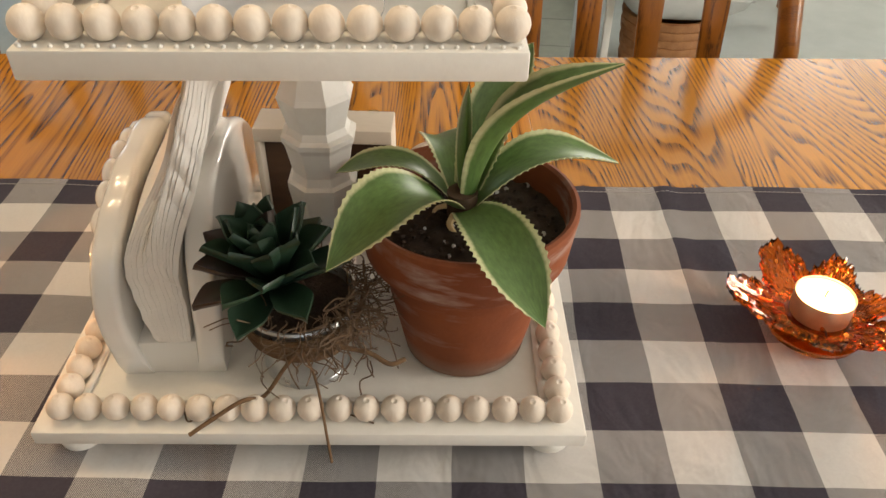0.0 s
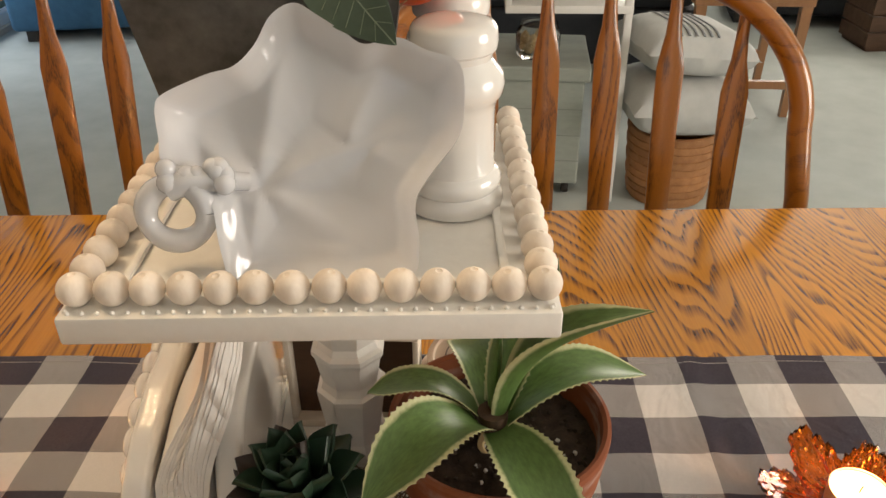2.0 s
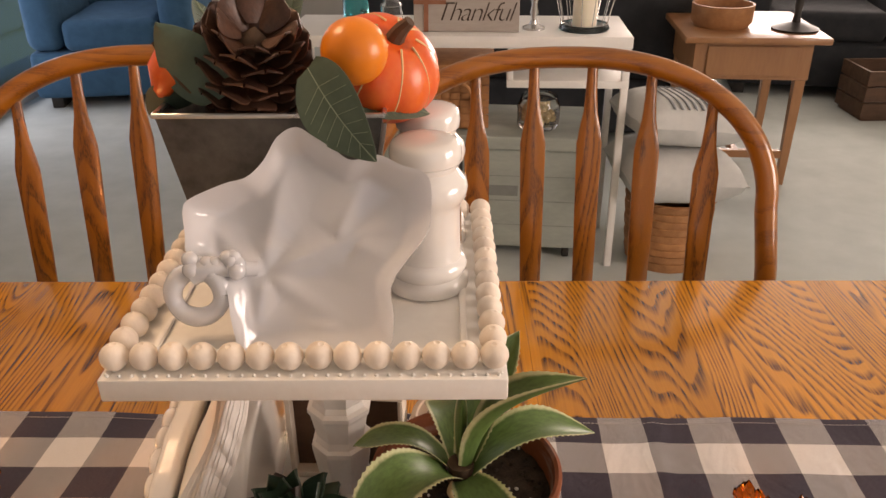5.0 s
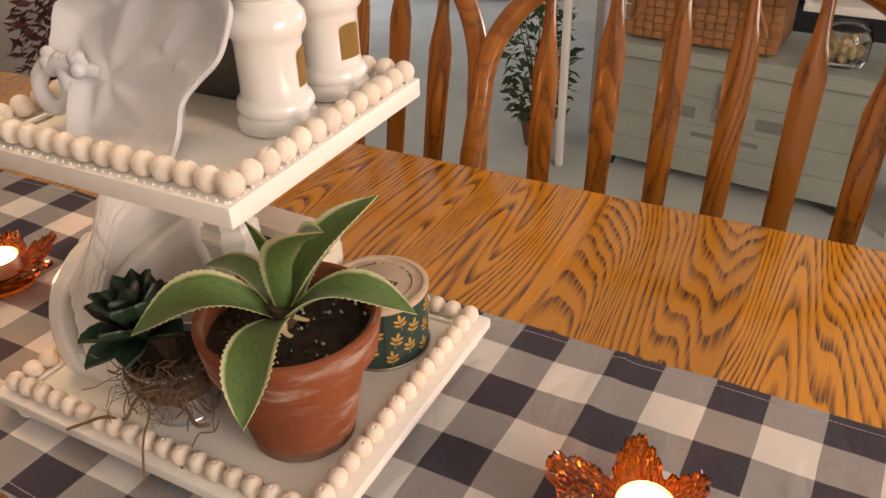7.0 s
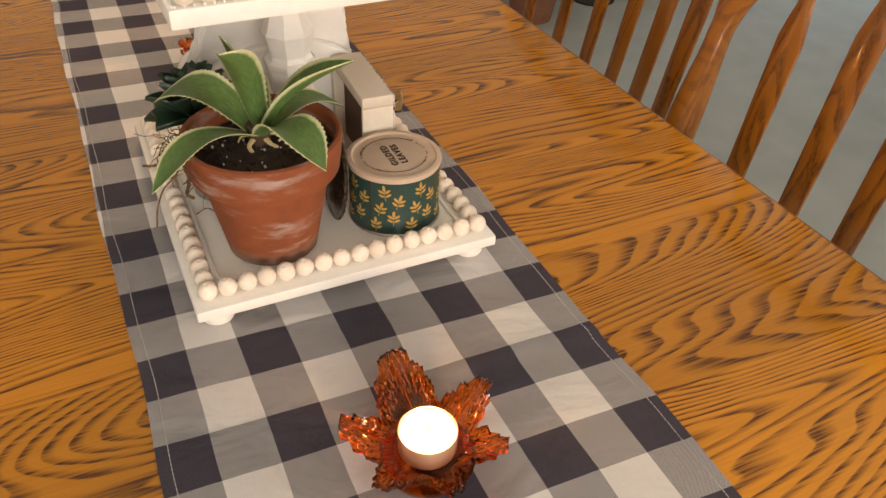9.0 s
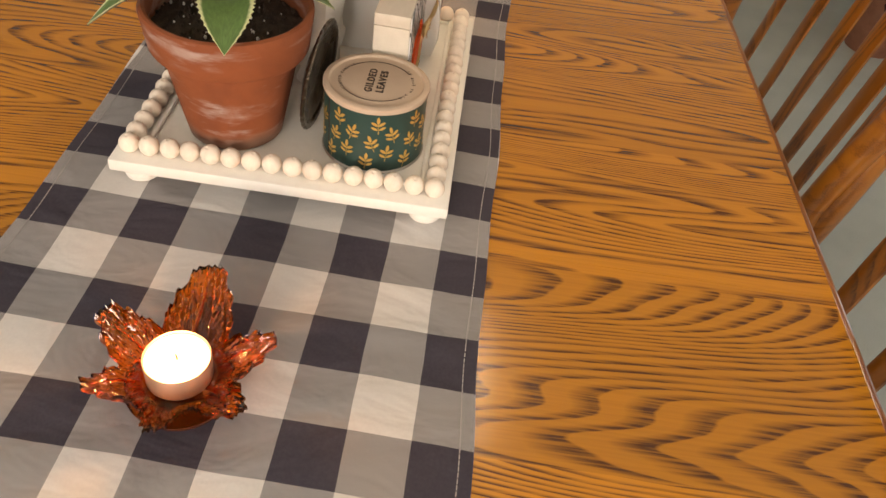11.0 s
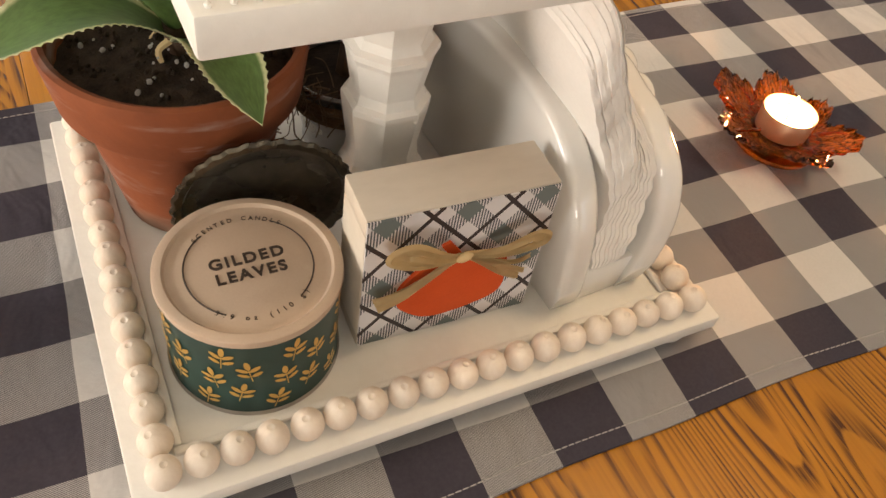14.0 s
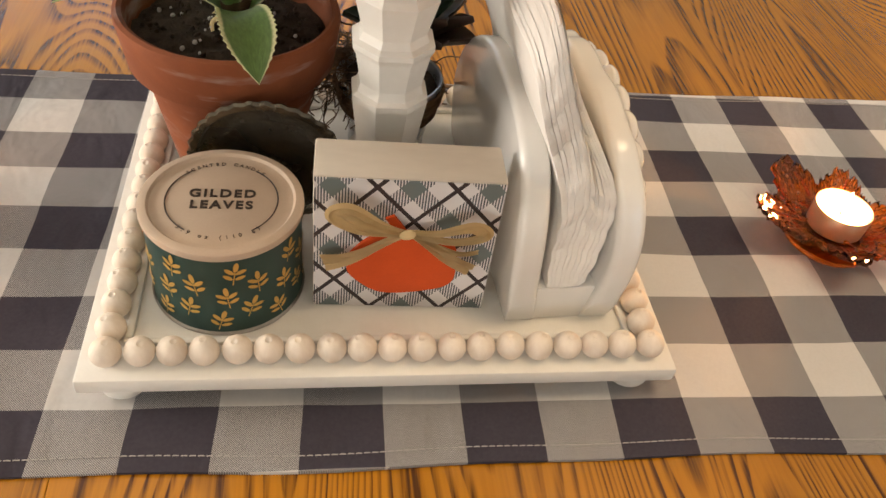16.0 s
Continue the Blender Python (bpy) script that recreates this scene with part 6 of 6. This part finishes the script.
tb = thing("round_tray_basket", "low round brown woven basket on the end table", "basket", pose(1.00, 2.80, 0.5998))
part("wall", lathe([(0, 0), (0.10, 0), (0.115, 0.02), (0.118, 0.085), (0.11, 0.085), (0.105, 0.02), (0, 0.01)], 40, wave=lambda a, i: 1 + 0.012 * math.sin(22 * a)), WICKER, tb)
tl = thing("table_lamp", "black metal lamp foot on the end table", "lamp", pose(1.26, 2.72, 0.5998))
part("foot", lathe([(0, 0), (0.085, 0), (0.088, 0.008), (0.05, 0.02), (0.016, 0.03), (0.012, 0.06), (0.016, 0.10), (0.010, 0.3), (0, 0.3)], 28), IRON, tl)
part("shade", lathe([(0.14, 0.30), (0.09, 0.50), (0.086, 0.50), (0.136, 0.30)], 32), PILLOW, tl, "pale drum shade")


# ---- seating ----
def sofa(m, w, d, material, label, name="sofa", seats=2):
    s = thing(name, label, name, m)
    part("base", cuboid(-w / 2, w / 2, -d / 2, d / 2, 0.06, 0.30, 0.03, 3), material, s)
    part("backrest", cuboid(-w / 2 + 0.02, w / 2 - 0.02, d / 2 - 0.22, d / 2, 0.301, 0.86, 0.06, 4), material, s)
    for x in (-1, 1):
        part("armrest", cuboid(min(x * w / 2, x * (w / 2 - 0.18)), max(x * w / 2, x * (w / 2 - 0.18)), -d / 2, d / 2 - 0.2205, 0.301, 0.62, 0.06, 4), material, s)
        part("foot", cuboid(x * (w / 2 - 0.08) - 0.03, x * (w / 2 - 0.08) + 0.03, -d / 2 + 0.05, d / 2 - 0.05, 0, 0.0595, 0.004), IRON, s)
    inner = w - 0.37
    for k in range(seats):
        a = -inner / 2 + inner * k / seats
        part("seat_cushion", cuboid(a + 0.004, a + inner / seats - 0.004, -d / 2 - 0.01, d / 2 - 0.225, 0.302, 0.46, 0.04, 4), material, s)
    return s


sofa(pose(0.27, 3.48, 0, 0, 0, 180), 1.5, 0.85, SOFA_DARK, "charcoal upholstered sofa seen from behind the console")
sofa(pose(1.92, 4.30, 0, 0, 0, -8), 0.95, 0.85, SOFA_DARK, "charcoal upholstered armchair near the bright window", "armchair", 1)
sofa(pose(-1.92, 3.98, 0, 0, 0, 10), 0.85, 0.85, SOFA_BLUE, "blue upholstered armchair on the carpet", "armchair", 1)

crate = thing("wooden_crate", "brown wooden crate with a dark handle on the floor", "crate", pose(2.10, 3.62, 0, 0, 0, 4))
for z in (0.02, 0.10, 0.18):
    part("slat", cuboid(-0.18, 0.18, -0.14, -0.125, z, z + 0.07, 0.002), RAW_WOOD, crate, "", False)
    part("slat", cuboid(-0.18, 0.18, 0.125, 0.14, z, z + 0.07, 0.002), RAW_WOOD, crate, "", False)
    part("slat", cuboid(-0.18, -0.165, -0.1245, 0.1245, z, z + 0.07, 0.002), RAW_WOOD, crate, "", False)
    part("slat", cuboid(0.165, 0.18, -0.1245, 0.1245, z, z + 0.07, 0.002), RAW_WOOD, crate, "", False)
part("floor_board", cuboid(-0.164, 0.164, -0.124, 0.124, 0.0, 0.02), RAW_WOOD, crate, "", False)


def bush(m, n, r, h, material, label, pot_r, seed, name="potted_plant"):
    t = thing(name, label, "potted plant", m)
    part("pot", lathe([(0, 0), (pot_r * 0.7, 0), (pot_r, pot_r * 1.6), (pot_r * 1.06, pot_r * 1.62), (pot_r * 1.06, pot_r * 1.8), (pot_r * 0.95, pot_r * 1.8), (pot_r * 0.9, pot_r * 1.6), (0, pot_r * 1.55)], 28), CLAY, t)
    rng = random.Random(seed)
    bm = bmesh.new()
    z0 = pot_r * 1.6
    for k in range(9):
        a = math.tau * k / 9
        tube(smooth_line([(0, 0, z0), (0.3 * r * math.cos(a), 0.3 * r * math.sin(a), z0 + 0.4 * h), (0.7 * r * math.cos(a), 0.7 * r * math.sin(a), z0 + 0.8 * h * rng.uniform(0.6, 1.1))]), lambda q: 0.004 * (1.2 - q), 5, bm=bm)
    part("branches", bm, STEM, t)
    bm = bmesh.new()
    for k in range(n):
        a, u = rng.uniform(0, math.tau), rng.random()
        q = r * (0.25 + 0.75 * math.sqrt(rng.random())) * (0.5 + 0.5 * math.sin(math.pi * (0.15 + 0.8 * u)))
        mm = pose(q * math.cos(a), q * math.sin(a), z0 + h * u, rng.uniform(-60, 60), rng.uniform(-50, 50), math.degrees(a))
        s = rng.uniform(0.6, 1.3) * 0.022
        pts = [mm @ Vector(p) for p in ((-s, 0, 0), (-0.2 * s, 0.45 * s, 0.1 * s), (s, 0, -0.2 * s), (-0.2 * s, -0.45 * s, 0.1 * s))]
        bm.faces.new([bm.verts.new(p) for p in pts])
    tagged(part("leaves", bm, material, t, "", False), kind="stuff")
    return t


bush(pose(-0.64, 2.02, 0), 520, 0.13, 0.46, GREEN_LEAF, "green leafy plant in a clay pot beside the chest", 0.062, 5)
bush(pose(-1.98, 1.36, 0), 1100, 0.29, 0.44, RED_LEAF, "dark red leafy plant in a clay pot", 0.11, 6)
bush(pose(-2.05, 1.97, 0), 420, 0.14, 0.34, GREEN_LEAF, "small green leafy plant on the floor", 0.07, 7)
ball = thing("gazing_ball", "cobalt blue glass ball on a thin iron stake", "garden ball", pose(-2.08, 1.70, 0))
part("ball", lathe([(0.055 * math.sin(math.pi * k / 20), 0.49 - 0.055 * math.cos(math.pi * k / 20)) for k in range(21)], 32), BLUE_GLASS, ball)
part("stake", tube([(0, 0, 0), (0, 0, 0.4355)], 0.006, 8), IRON, ball)
part("stake_foot", lathe([(0, 0), (0.09, 0), (0.09, 0.008), (0.01, 0.012), (0, 0.012)], 24), IRON, ball)
